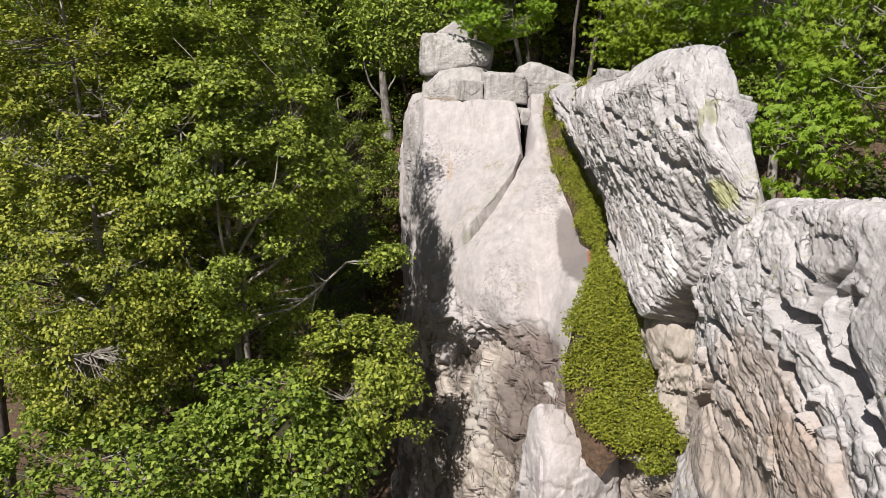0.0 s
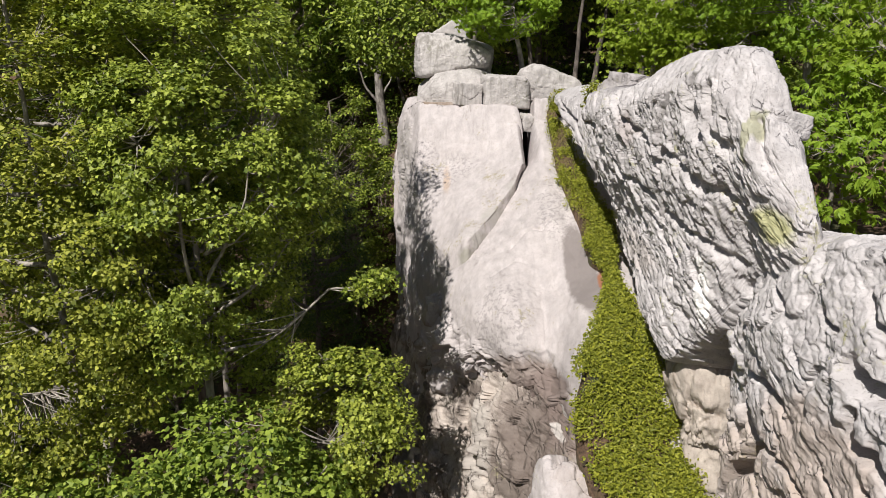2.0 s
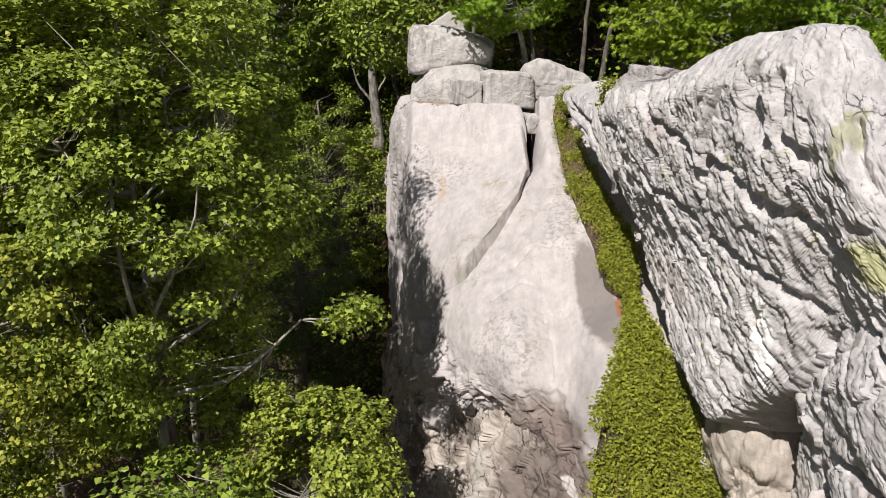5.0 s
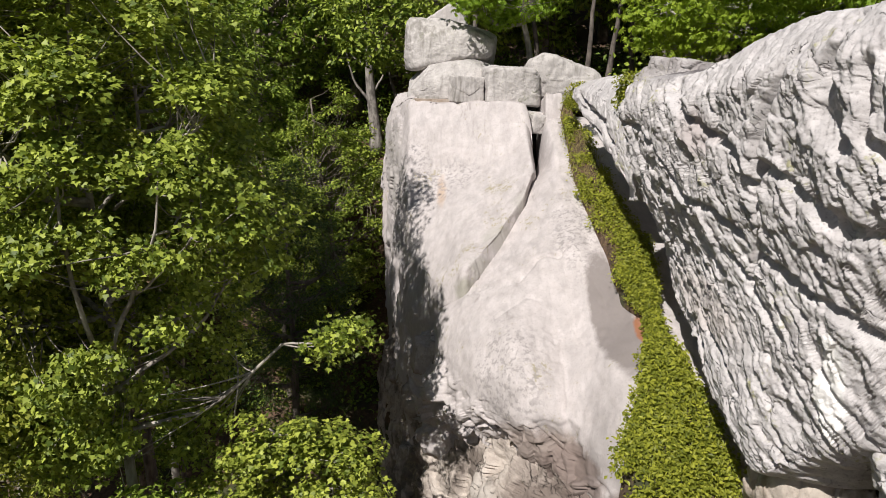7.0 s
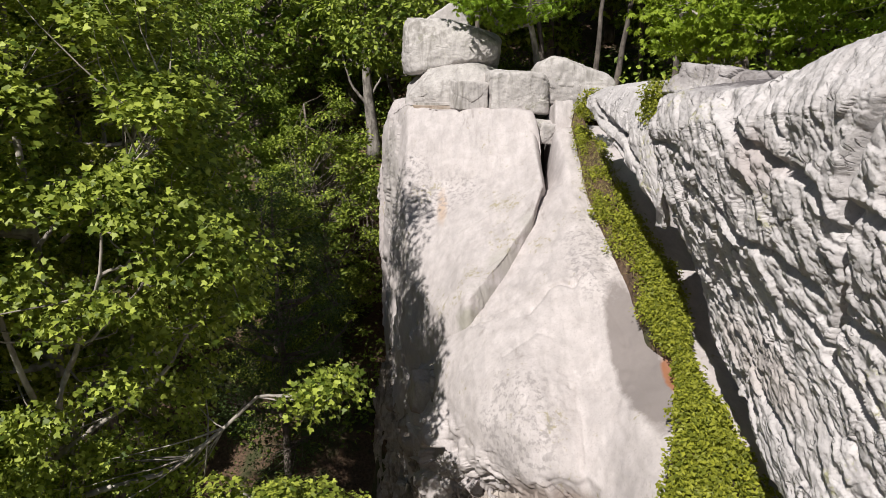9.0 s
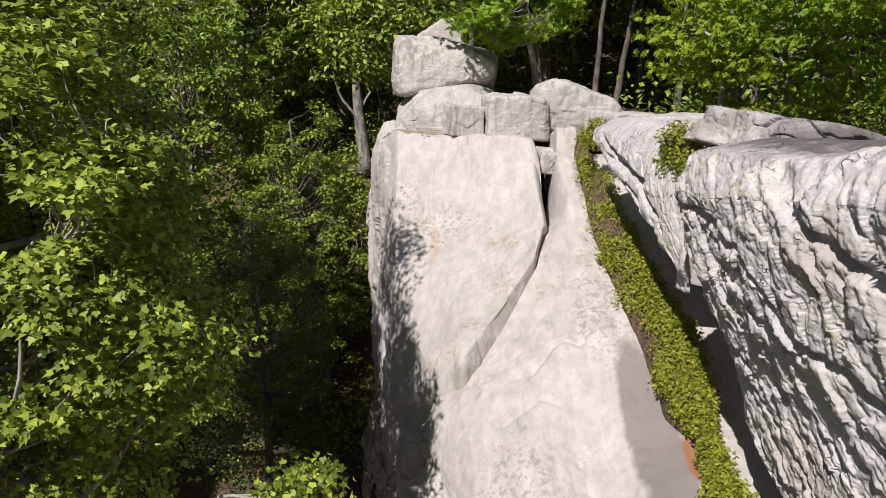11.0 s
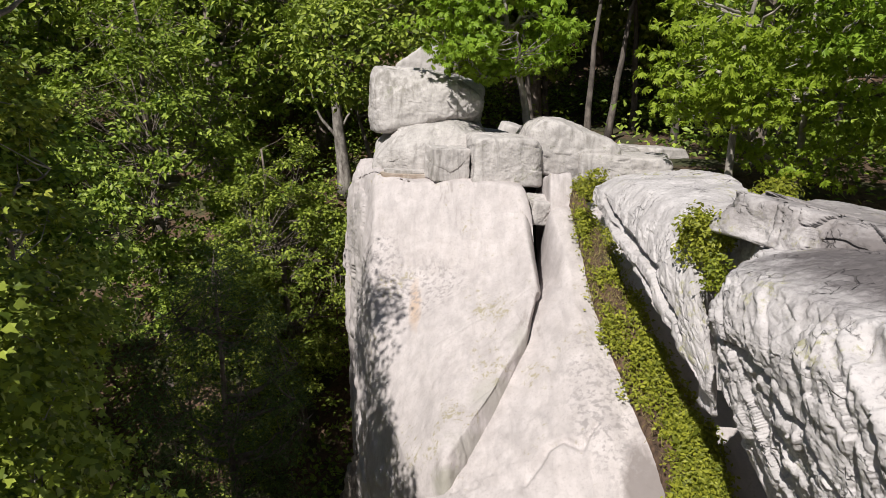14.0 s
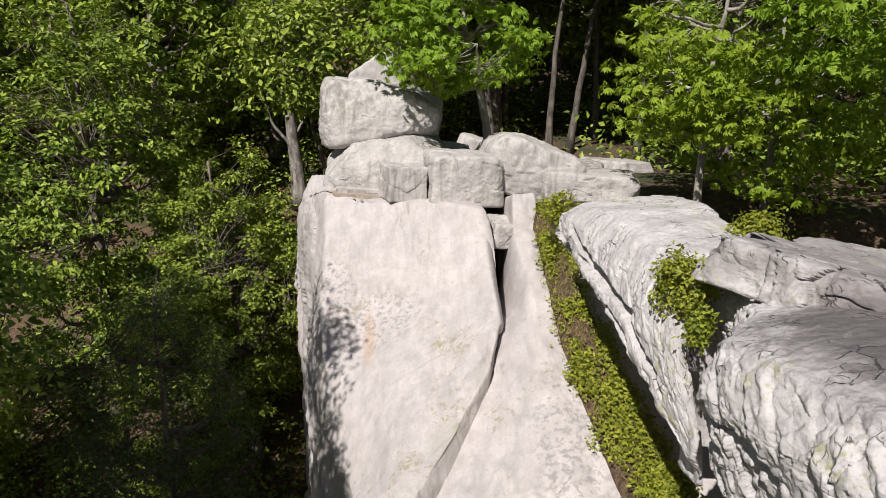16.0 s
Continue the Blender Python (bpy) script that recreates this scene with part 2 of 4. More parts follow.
ROCK_STAIN = rock_material("stained_rock", (0.54, 0.48, 0.43), (0.33, 0.28, 0.245), (0.13, 0.105, 0.09), 0.62, (0, 0, 15), (2.2, 1.2, 0.7), 0.6, (0.30, 0.27, 0.17), 0.0, cracks=((0.9, 0.035, 0.06, 0.7), (2.4, 0.05, 0.05, 0.6)),
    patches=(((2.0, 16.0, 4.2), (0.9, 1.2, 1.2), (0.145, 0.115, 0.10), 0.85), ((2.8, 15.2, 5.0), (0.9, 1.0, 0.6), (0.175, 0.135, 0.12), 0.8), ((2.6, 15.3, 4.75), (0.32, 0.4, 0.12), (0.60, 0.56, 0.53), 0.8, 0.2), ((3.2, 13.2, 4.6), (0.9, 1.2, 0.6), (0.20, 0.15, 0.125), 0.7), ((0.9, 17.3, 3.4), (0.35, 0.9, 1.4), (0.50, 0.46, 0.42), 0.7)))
ROCK_TAN = rock_material("tan_rock", (0.52, 0.46, 0.40), (0.36, 0.31, 0.27), (0.24, 0.17, 0.12), 0.4, (0, 0, 25), (2.0, 1.2, 0.7), 0.5)
ROCK_STONE = rock_material("weathered_stone", (0.53, 0.50, 0.485), (0.40, 0.375, 0.36), (0.22, 0.205, 0.185), 0.46, (0, 0, 0), (3.6, 3.6, 0.55), 0.40, (0.26, 0.26, 0.20), 0.1, mid_bump=0.035, pepper=0.6)
LEAF_MAPLE = leaf_material("maple_leaf", (0.055, 0.086, 0.011), (0.430, 0.480, 0.078), (0.42, 0.52, 0.03), 0.18)
LEAF_FAR = leaf_material("forest_leaf", (0.045, 0.085, 0.010), (0.345, 0.425, 0.064), (0.30, 0.44, 0.03))
# a darker green leaf with the valley's shade put into its colour
LEAF_SHADED = leaf_material("shaded_leaf", (0.030, 0.062, 0.016), (0.115, 0.185, 0.050), (0.12, 0.22, 0.04), 0.15)
LEAF_HICKORY = leaf_material("hickory_leaf", (0.140, 0.215, 0.014), (0.330, 0.430, 0.045), (0.38, 0.52, 0.03), 0.35)
LEAF_SHRUB = leaf_material("shrub_leaf", (0.080, 0.105, 0.012), (0.345, 0.365, 0.042), (0.40, 0.42, 0.03), 0.25)
DRY_GRASS = leaf_material("dry_grass", (0.17, 0.15, 0.055), (0.34, 0.30, 0.13), (0.40, 0.34, 0.12), 0.2)
BARK_PALE = bark_material("pale_bark", (0.43, 0.395, 0.35), (0.20, 0.175, 0.15))
# pale bark toned down, the woods' shade put into its colour
BARK_BEECH_SHADED = bark_material("shaded_beech_bark", (0.36, 0.33, 0.30), (0.10, 0.085, 0.075))
BARK_STEM = bark_material("stem_bark", (0.17, 0.145, 0.125), (0.06, 0.05, 0.043))
BARK_DARK = bark_material("dark_bark", (0.24, 0.20, 0.17), (0.09, 0.07, 0.06))
LITTER = ground_material()

# ---- numeric noise ----
PERM = np.random.RandomState(7).rand(65536).astype(np.float64)


def vnoise(p, seed=0):
    """Smooth value noise in -1..1 at the rows of p."""
    ip = np.floor(p).astype(np.int64)
    f = p - ip
    f = f * f * f * (f * (f * 6 - 15) + 10)
    out = np.zeros(len(p))
    for dx in (0, 1):
        for dy in (0, 1):
            for dz in (0, 1):
                h = (ip[:, 0] + dx) * 73856093 ^ (ip[:, 1] + dy) * 19349663 ^ (ip[:, 2] + dz) * 83492791 ^ (seed * 2654435761)
                h = (h ^ (h >> 13)) & 65535
                w = (f[:, 0] if dx else 1 - f[:, 0]) * (f[:, 1] if dy else 1 - f[:, 1]) * (f[:, 2] if dz else 1 - f[:, 2])
                out += w * PERM[h]
    return out * 2 - 1


def fbm(p, octaves=4, gain=0.5, seed=0):
    out, amp, q = np.zeros(len(p)), 1.0, p.copy()
    for k in range(octaves):
        out += amp * vnoise(q, seed + k)
        amp *= gain
        q = q * 2.03 + 11.7
    return out


def facets(p, seed, tilt=0.6):
    """Broken faces: every cell of a jittered lattice is a plane of its own. Returns the height and the nearness to a joint."""
    ip = np.floor(p).astype(np.int64)
    best, second = np.full(len(p), 9.0), np.full(len(p), 9.0)
    value = np.zeros(len(p))
    for dx in (-1, 0, 1):
        for dy in (-1, 0, 1):
            for dz in (-1, 0, 1):
                c = ip + np.array((dx, dy, dz))
                h = c[:, 0] * 73856093 ^ c[:, 1] * 19349663 ^ c[:, 2] * 83492791 ^ (seed * 2654435761)
                r = [PERM[((h ^ (h >> 13)) + 7919 * k) & 65535] for k in range(7)]
                off = p - (c + np.stack(r[:3], 1))
                d = (off * off).sum(1)
                v = 2 * r[3] - 1 + tilt * ((2 * r[4] - 1) * off[:, 0] + (2 * r[5] - 1) * off[:, 1] + (2 * r[6] - 1) * off[:, 2])
                near = d < best
                second = np.where(near, best, np.minimum(second, d))
                value = np.where(near, v, value)
                best = np.where(near, d, best)
    return value, np.clip(1 - (np.sqrt(second) - np.sqrt(best)) / 0.12, 0, 1)


# ---- relief of the rock kinds ----
def relief_slab(p, n):
    d = 0.085 * fbm(p * 0.55, 2, 0.5, 3) + 0.012 * fbm(p * 2.4, 4, 0.55, 9)
    rough = np.clip(vnoise(p * 0.8, 5) + 0.25, 0, 1)
    pit = vnoise(p * np.array((9.0, 9.0, 5.0)), 21)
    seam = np.clip(0.03 - np.abs(vnoise(p * np.array((0.5, 0.5, 0.35)) + 4, 23)), 0, 0.03) / 0.03
    return d - 0.022 * np.clip(pit - 0.2, 0, 1) * rough + 0.012 * rough * fbm(p * 7, 3, 0.6, 25) - 0.012 * seam * np.clip((10.3 - p[:, 2]) / 0.5, 0, 1)


def groove(p, line, width, depth, axes=(1, 2)):
    """How deep a crack along a line of (y, z) places cuts in."""
    best = np.full(len(p), 9.0)
    yz = p[:, list(axes)] + 0.07 * np.stack((vnoise(p * 2.3, 141), vnoise(p * 2.3, 143)), 1)
    for (y0, z0), (y1, z1) in zip(line[:-1], line[1:]):
        e = np.array((y1 - y0, z1 - z0))
        o = yz - np.array((y0, z0))
        k = np.clip((o @ e) / (e @ e), 0, 1)
        best = np.minimum(best, np.linalg.norm(o - k[:, None] * e, axis=1))
    k = np.clip(best / (1.25 * width * (1 + 0.4 * vnoise(p * 1.9, 145))), 0, 1)
    return depth * (1 - k * k) ** 1.5


def soft_step(v, k=0.3):
    """0 below, rising in a straight line above, rounded over k."""
    return k * np.logaddexp(0, v / k)


def bed_field(p):
    """How far a place lies along and across the beds, which dip gently, steepen upwards and stand upright at the open end."""
    y, z = p[:, 1], p[:, 2]
    high = 1 / (1 + np.exp(-(z - 9.9) / 0.7))
    across = 0.78 * (z - 10) - 0.62 * (y - 11) - 0.36 * soft_step(z - 10.4) + 0.5 * high * (soft_step(11.3 - y) - soft_step(9.6 - y)) + 0.22 * p[:, 0]
    along = 0.78 * (y - 11) + 0.62 * (z - 10)
    return along, across


def plates(along, across, p, thick, length, seed, lip=0.16, ragged=0.35):
    """Split beds: plates of uneven thickness and length. Returns each plate's height and the nearness to the crack under it."""
    w = np.stack((along / length, across / thick, p[:, 0] * 0), 1)
    q = across / thick + ragged * vnoise(w * np.array((0.9, 0.35, 1)), seed) + 0.5 * ragged * vnoise(w * np.array((3.1, 0.8, 1)), seed + 1)
    q = q + 0.55 * vnoise(np.stack((q * 0.61, q * 0 + 3.3, q * 0), 1), seed + 2)
    i = np.floor(q).astype(np.int64)
    f = q - i
    l = along / length + 7 * PERM[(i * 7919 + seed * 131) & 65535] + 0.25 * vnoise(w * np.array((1.7, 1.3, 1)) + 5, seed + 3)
    l = l + 0.5 * vnoise(np.stack((l * 0.7, i * 1.7, l * 0), 1), seed + 4)
    j = np.floor(l).astype(np.int64)
    g = l - j
    h = i * 73856093 ^ j * 19349663 ^ seed * 83492791
    r = [PERM[((h ^ (h >> 13)) + 7919 * k) & 65535] for k in range(3)]
    height = 2 * r[0] - 1 + (1.4 * r[1] - 0.5) * (0.5 - f) + (r[2] - 0.5) * (g - 0.5)
    under = np.clip(1 - f / lip, 0, 1) ** 0.7 * (0.4 + 0.6 * r[2])
    return height, under


def relief_schist(p, n):
    """Split beds in sharp low steps, large and small, with gaps under many of the plates."""
    along, across = bed_field(p)
    across = across + 0.10 * fbm(p * 0.8, 3, 0.5, 31)
    flat_top = np.clip((n[:, 2] - 0.5) / 0.3, 0, 1)
    d = np.zeros(len(p))
    for k, (thick, length, height, crack, bare) in enumerate(((0.55, 1.6, 0.034, 0.075, -0.05), (0.19, 0.62, 0.018, 0.042, 0.05), (0.08, 0.15, 0.009, 0.015, -0.05))):
        h, under = plates(along, across, p, thick, length, 61 + 9 * k, ragged=(0.35, 0.6, 0.9)[k])
        on = np.clip(bare + 0.35 + 1.6 * vnoise(p * (0.7 + 0.6 * k) + 3 * k, 71 + k), 0, 1)
        d += on * (height * h - crack * under)
    chip = np.stack((p[:, 0] * 2.2, along * 2.4, across * 6.0), 1) + 0.15 * vnoise(p * 2.0, 58)[:, None]
    for k, (size, height) in enumerate(((1.0, 0.026), (2.7, 0.011))):
        f, j = facets(chip * size, 131 + k, 1.3)
        d += height * f - 0.35 * height * j
    crust = 0.012 * fbm(p * 8.0, 4, 0.65, 67)
    return d * (1 - 0.80 * flat_top) + crust + 0.08 * fbm(p * 0.55, 2, 0.5, 61)


def relief_wall(p, n):
    d = relief_schist(p, n)
    for line, width, deep in (
        (((12.15, 11.98), (12.29, 11.65), (12.55, 11.17), (12.51, 10.99), (12.54, 10.26), (12.8, 9.6)), 0.09, 0.26),
        (((14.69, 11.74), (13.68, 11.3), (12.8, 11.02), (12.6, 10.79)), 0.10, 0.20),
        (((16.29, 11.12), (14.98, 11.0), (14.14, 10.39), (12.89, 10.17)), 0.07, 0.14),
        (((12.49, 10.99), (11.86, 10.85), (11.29, 10.58)), 0.10, 0.17),
        (((11.6, 12.01), (11.49, 11.58), (11.2, 11.3)), 0.15, 0.30),
        (((11.1, 11.9), (11.0, 11.4), (10.7, 11.15)), 0.13, 0.24),
        (((12.61, 10.08), (11.95, 9.95), (11.39, 9.82), (10.83, 9.66)), 0.09, 0.16),
        (((15.46, 9.33), (14.09, 8.82), (13.19, 8.42)), 0.06, 0.12),
        (((13.33, 9.92), (12.8, 9.68), (12.2, 9.22)), 0.07, 0.15),
        (((11.29, 10.67), (10.61, 10.44), (10.2, 10.25)), 0.10, 0.18),
        (((10.42, 12.05), (10.28, 11.6), (10.2, 11.2)), 0.06, 0.10),
        (((10.30, 11.5), (10.1, 10.95)), 0.06, 0.14)):
        d = d - groove(p, line, 0.8 * width, 0.55 * deep)
    return d


def relief_wedge(p, n):
    """A smoother rock with a few long cracks beside its lower edge."""
    d = 0.45 * relief_schist(p, n) + 0.5 * relief_stone(p, n)
    for line, width, deep in ((((21.6, 11.45), (20.2, 11.15), (18.6, 10.75), (18.1, 10.45)), 0.05, 0.14), (((20.9, 11.2), (19.6, 11.0), (18.9, 10.95)), 0.04, 0.10), (((20.0, 10.9), (18.9, 10.6), (18.2, 10.3)), 0.04, 0.12)):
        d = d - groove(p, line, width, deep)
    return d


def relief_shelf(p, n):
    """Flat cracked faces parted by deep gaps; the end nearest the valley mouth is smooth and white, above a deep recess."""
    w = np.clip((7.2 + 0.25 * vnoise(p * 1.7, 161) - p[:, 1]) / 0.2, 0, 1) * np.clip((p[:, 2] - 9.0) / 0.3, 0, 1)
    d = (1 - 0.8 * w) * (0.42 * relief_schist(p, n) + 0.55 * relief_broken(p, n)) + 0.8 * w * relief_slab(p, n)
    for line, width, deep in (
        (((10.54, 7.91), (10.4, 7.53), (9.98, 7.48), (10.45, 6.87), (11.05, 6.24), (11.6, 5.2)), 0.22, 0.80),
        (((9.9, 7.56), (9.2, 7.6), (8.61, 7.42)), 0.09, 0.40),
        (((10.08, 7.07), (9.62, 6.81), (9.38, 6.61), (9.1, 6.2)), 0.06, 0.30),
        (((10.3, 8.36), (9.9, 8.37), (9.38, 8.34)), 0.09, 0.32),
        (((9.0, 9.59), (8.63, 9.51)), 0.06, 0.22),
        (((8.26, 9.27), (7.95, 9.16), (7.53, 9.19), (7.28, 8.97), (6.86, 8.72), (6.3, 8.5)), 0.19, 0.75),
        (((7.28, 10.09), (7.64, 9.63), (7.67, 9.34), (7.47, 9.15)), 0.12, 0.48),
        (((8.11, 8.86), (8.1, 8.56), (7.74, 8.55), (7.42, 8.31), (7.1, 8.0)), 0.10, 0.50),
        (((8.52, 7.96), (8.27, 7.77), (8.08, 7.53), (7.8, 7.2)), 0.08, 0.40),
        (((7.89, 8.2), (7.42, 8.14), (7.24, 8.0)), 0.07, 0.35),
        (((8.44, 9.99), (8.15, 9.73), (7.75, 9.68)), 0.06, 0.24),
        (((7.17, 9.69), (7.21, 9.42), (6.99, 9.11), (6.6, 8.9)), 0.20, 0.70),
        (((10.43, 9.80), (10.62, 9.24), (10.75, 8.64)), 0.05, 0.22),
        (((10.43, 9.86), (9.95, 9.65), (9.6, 9.5)), 0.07, 0.25)):
        d = d - groove(p, line, 0.62 * width, 0.85 * deep)
    return d


def relief_broken(p, n):
    """Blocky broken rock with steps and cracks."""
    q = p + 0.35 * np.stack((fbm(p * 1.1, 3, 0.5, 81), fbm(p * 1.1, 3, 0.5, 83), fbm(p * 1.1, 3, 0.5, 85)), 1)
    f1, j1 = facets(q * np.array((1.0, 1.0, 0.75)), 87, 0.9)
    f2, j2 = facets(q * 2.6, 89, 0.9)
    d = 0.18 * fbm(p * 0.8, 2, 0.5, 91) + 0.12 * f1 - 0.035 * j1 + 0.05 * f2 - 0.012 * j2
    return d + 0.03 * fbm(p * 5.0, 4, 0.6, 95)


def relief_lip(p, n):
    """A smooth slab whose lower lip is broken."""
    w = np.clip((6.1 + 0.35 * vnoise(p * 0.9, 151) - p[:, 2]) / 0.7, 0, 1) * np.clip((3.0 - p[:, 0]) / 0.4, 0, 1)
    seam = groove(p, ((1.85, 19.45), (2.2, 19.75), (2.5, 19.8), (2.75, 19.55), (2.95, 19.75)), 0.06, 0.07, (0, 1)) + groove(p, ((1.3, 18.6), (1.9, 18.9), (2.15, 18.7)), 0.04, 0.035, (0, 1))
    return relief_slab(p, n) * (1 - 0.5 * w) + 1.3 * w * relief_broken(p, n) - seam


def relief_upper(p, n):
    """The tall slab: smooth in front, broken along its far side and foot."""
    w = np.maximum(np.clip((-0.75 - p[:, 0]) / 0.4, 0, 1), np.clip((7.2 - p[:, 2]) / 0.8, 0, 1))
    return relief_slab(p, n) + 0.45 * w * relief_broken(p, n)


def relief_foot(p, n):
    return 1.25 * relief_broken(p, n)


def relief_stone(p, n):
    f, j = facets(p * np.array((1.6, 1.6, 2.0)) + 0.3 * vnoise(p * 2.5, 105)[:, None], 107, 1.0)
    return 0.05 * fbm(p * 1.3, 3, 0.5, 101) + 0.014 * fbm(p * 6.0, 4, 0.65, 103) + 0.018 * f - 0.006 * j * np.clip(0.3 + vnoise(p, 109), 0, 1)


# ---- mesh builders ----
def mesh_from(name, verts, faces, material, smooth=True):
    me = bpy.data.meshes.new(name)
    me.from_pydata(np.asarray(verts).tolist(), [], faces if isinstance(faces, list) else faces.tolist())
    me.materials.append(material)
    if smooth:
        me.polygons.foreach_set("use_smooth", [True] * len(me.polygons))
    me.update()
    return me


def grid_normals(g, closed_v=True):
    du = np.gradient(g, axis=0)
    dv = np.roll(g, -1, 1) - np.roll(g, 1, 1) if closed_v else np.gradient(g, axis=1)
    n = np.cross(du, dv)
    return n / np.maximum(np.linalg.norm(n, axis=2, keepdims=True), 1e-9)


def loft_rock(name, axis, sections, counts, nu, relief, material, tension=0.22, soft=0.06, strength=1.0):
    """A closed rock body: cross-sections across an axis (0: x, 1: y), glided into one another, capped at both ends."""
    s = np.array([a for a, _ in sections], float)
    p = np.array([b for _, b in sections], float)
    u = np.linspace(s[0], s[-1], nu)
    ctrl = np.stack([[np.interp(u, s, p[:, i, j]) for j in (0, 1)] for i in range(p.shape[1])], 0).transpose(2, 0, 1)
    w = max(1, int(soft * nu))
    pad = np.concatenate((np.repeat(ctrl[:1], w, 0), ctrl, np.repeat(ctrl[-1:], w, 0)))
    acc = np.cumsum(np.concatenate((np.zeros((1, *pad.shape[1:])), pad)), 0)
    ctrl = ((acc[2 * w + 1:] - acc[:-2 * w - 1]) / (2 * w + 1))[:nu]
    m = ctrl.shape[1]
    tang = tension * (np.roll(ctrl, -1, 1) - np.roll(ctrl, 1, 1))
    ring = []
    for i in range(m):
        a, b, ta, tb = ctrl[:, i], ctrl[:, (i + 1) % m], tang[:, i], tang[:, (i + 1) % m]
        reach = 2 * tension * np.linalg.norm(b - a, axis=1, keepdims=True)
        ta = ta * np.minimum(1, reach / np.maximum(np.linalg.norm(ta, axis=1, keepdims=True), 1e-6))
        tb = tb * np.minimum(1, reach / np.maximum(np.linalg.norm(tb, axis=1, keepdims=True), 1e-6))
        for k in range(counts[i]):
            t = k / counts[i]
            ring.append((2 * t**3 - 3 * t**2 + 1) * a + (t**3 - 2 * t**2 + t) * ta + (3 * t**2 - 2 * t**3) * b + (t**3 - t**2) * tb)
    ring = np.stack(ring, 1)
    nv = ring.shape[1]
    full = np.empty((nu, nv, 3))
    other = [k for k in (0, 1, 2) if k != axis]
    full[:, :, axis] = u[:, None]
    full[:, :, other[0]], full[:, :, other[1]] = ring[:, :, 0], ring[:, :, 1]
    # end caps: rings that close in on the middle and bulge a little
    ends = 36
    shrink = [1 - 0.97 * ((k + 1) / ends) ** 1.3 for k in range(ends)]
    caps = []
    for end, sign in ((0, -1), (-1, 1)):
        c = full[end].mean(0)
        rows = []
        for f in shrink:
            r = c + (full[end] - c) * f
            r[:, axis] += sign * 0.16 * math.sqrt(1 - f * f)
            rows.append(r)
        caps.append(np.stack(rows))
    g = np.concatenate((caps[0][::-1], full, caps[1]))
    n = grid_normals(g)
    facing = 1.0 if ((g - g.reshape(-1, 3).mean(0)) * n).sum() >= 0 else -1.0
    for end, sign in ((0, -1), (-1, 1)):
        ax3 = np.zeros(3)
        ax3[axis] = sign
        edge_n = (n[ends] if end == 0 else n[-ends - 1]).copy()
        for k in range(ends):
            f = min(1.0, 2.5 * (k + 1) / ends)
            v = edge_n * facing * (1 - f) + ax3 * f
            n[ends - 1 - k if end == 0 else len(g) - ends + k] = facing * v / np.maximum(np.linalg.norm(v, axis=1, keepdims=True), 1e-9)
    mid = g.reshape(-1, 3).mean(0)
    if ((g - mid) * n).sum() < 0:
        n = -n
    flat = g.reshape(-1, 3)
    amount = np.ones((len(g), nv))
    for k, f in enumerate(shrink):
        amount[ends - 1 - k], amount[-ends + k] = min(1, 4 * f), min(1, 4 * f)
    d = (strength * relief(flat, n.reshape(-1, 3))).reshape(len(g), nv)
    d = 0.08 * np.roll(d, 1, 1) + 0.84 * d + 0.08 * np.roll(d, -1, 1)
    flat = flat + n.reshape(-1, 3) * (amount * d).reshape(-1, 1)
    rows = g.shape[0]
    idx = np.arange(rows * nv).reshape(rows, nv)
    a, b = idx[:-1], idx[1:]
    faces = np.stack((a, np.roll(a, -1, 1), np.roll(b, -1, 1), b), 2).reshape(-1, 4)
    ob = new(name, mesh_from(name, flat, faces, material))
    return ob


def block_rock(name, centre, half, turn, material, cuts=(), power=9.0, n=44, relief=relief_stone, strength=1.0):
    """A fractured stone: a rounded box with further corners struck off by planes (direction, distance)."""
    planes = [((1, 0, 0), half[0]), ((-1, 0, 0), half[0]), ((0, 1, 0), half[1]), ((0, -1, 0), half[1]), ((0, 0, 1), half[2]), ((0, 0, -1), half[2])]
    planes += list(cuts)
    lin = np.tan(np.linspace(-math.pi / 4, math.pi / 4, n))
    verts, faces = [], []
    for ax in range(3):
        for sg in (-1, 1):
            a, b = np.meshgrid(lin, lin, indexing="ij")
            d = np.empty((n, n, 3))
            d[:, :, ax], d[:, :, (ax + 1) % 3], d[:, :, (ax + 2) % 3] = sg, a, b
            d = d * np.array(half) 
            base = len(verts) * n * n
            verts.append(d.reshape(-1, 3))
            idx = np.arange(n * n).reshape(n, n) + base
            q = np.stack((idx[:-1, :-1], idx[1:, :-1], idx[1:, 1:], idx[:-1, 1:]), 2).reshape(-1, 4)
            faces.append(q if sg > 0 else q[:, ::-1])
    v = np.concatenate(verts)
    d = v / np.linalg.norm(v, axis=1, keepdims=True)
    total = np.zeros(len(d))
    for nrm, h in planes:
        k = np.array(nrm, float)
        k /= np.linalg.norm(k)
        total += np.maximum(0, d @ k / h) ** power
    r = total ** (-1 / power)
    m = np.array(Euler([radians(a) for a in turn]).to_matrix())
    w = (d * r[:, None]) @ m.T + np.array(centre)
    out = d @ m.T
    w = w + out * (strength * relief(w, out))[:, None]
    bm = bmesh.new()
    me = mesh_from(name, w, np.concatenate(faces), material)
    bm.from_mesh(me)
    bmesh.ops.remove_doubles(bm, verts=bm.verts, dist=1e-5)
    bm.to_mesh(me)
    bm.free()
    return new(name, me)


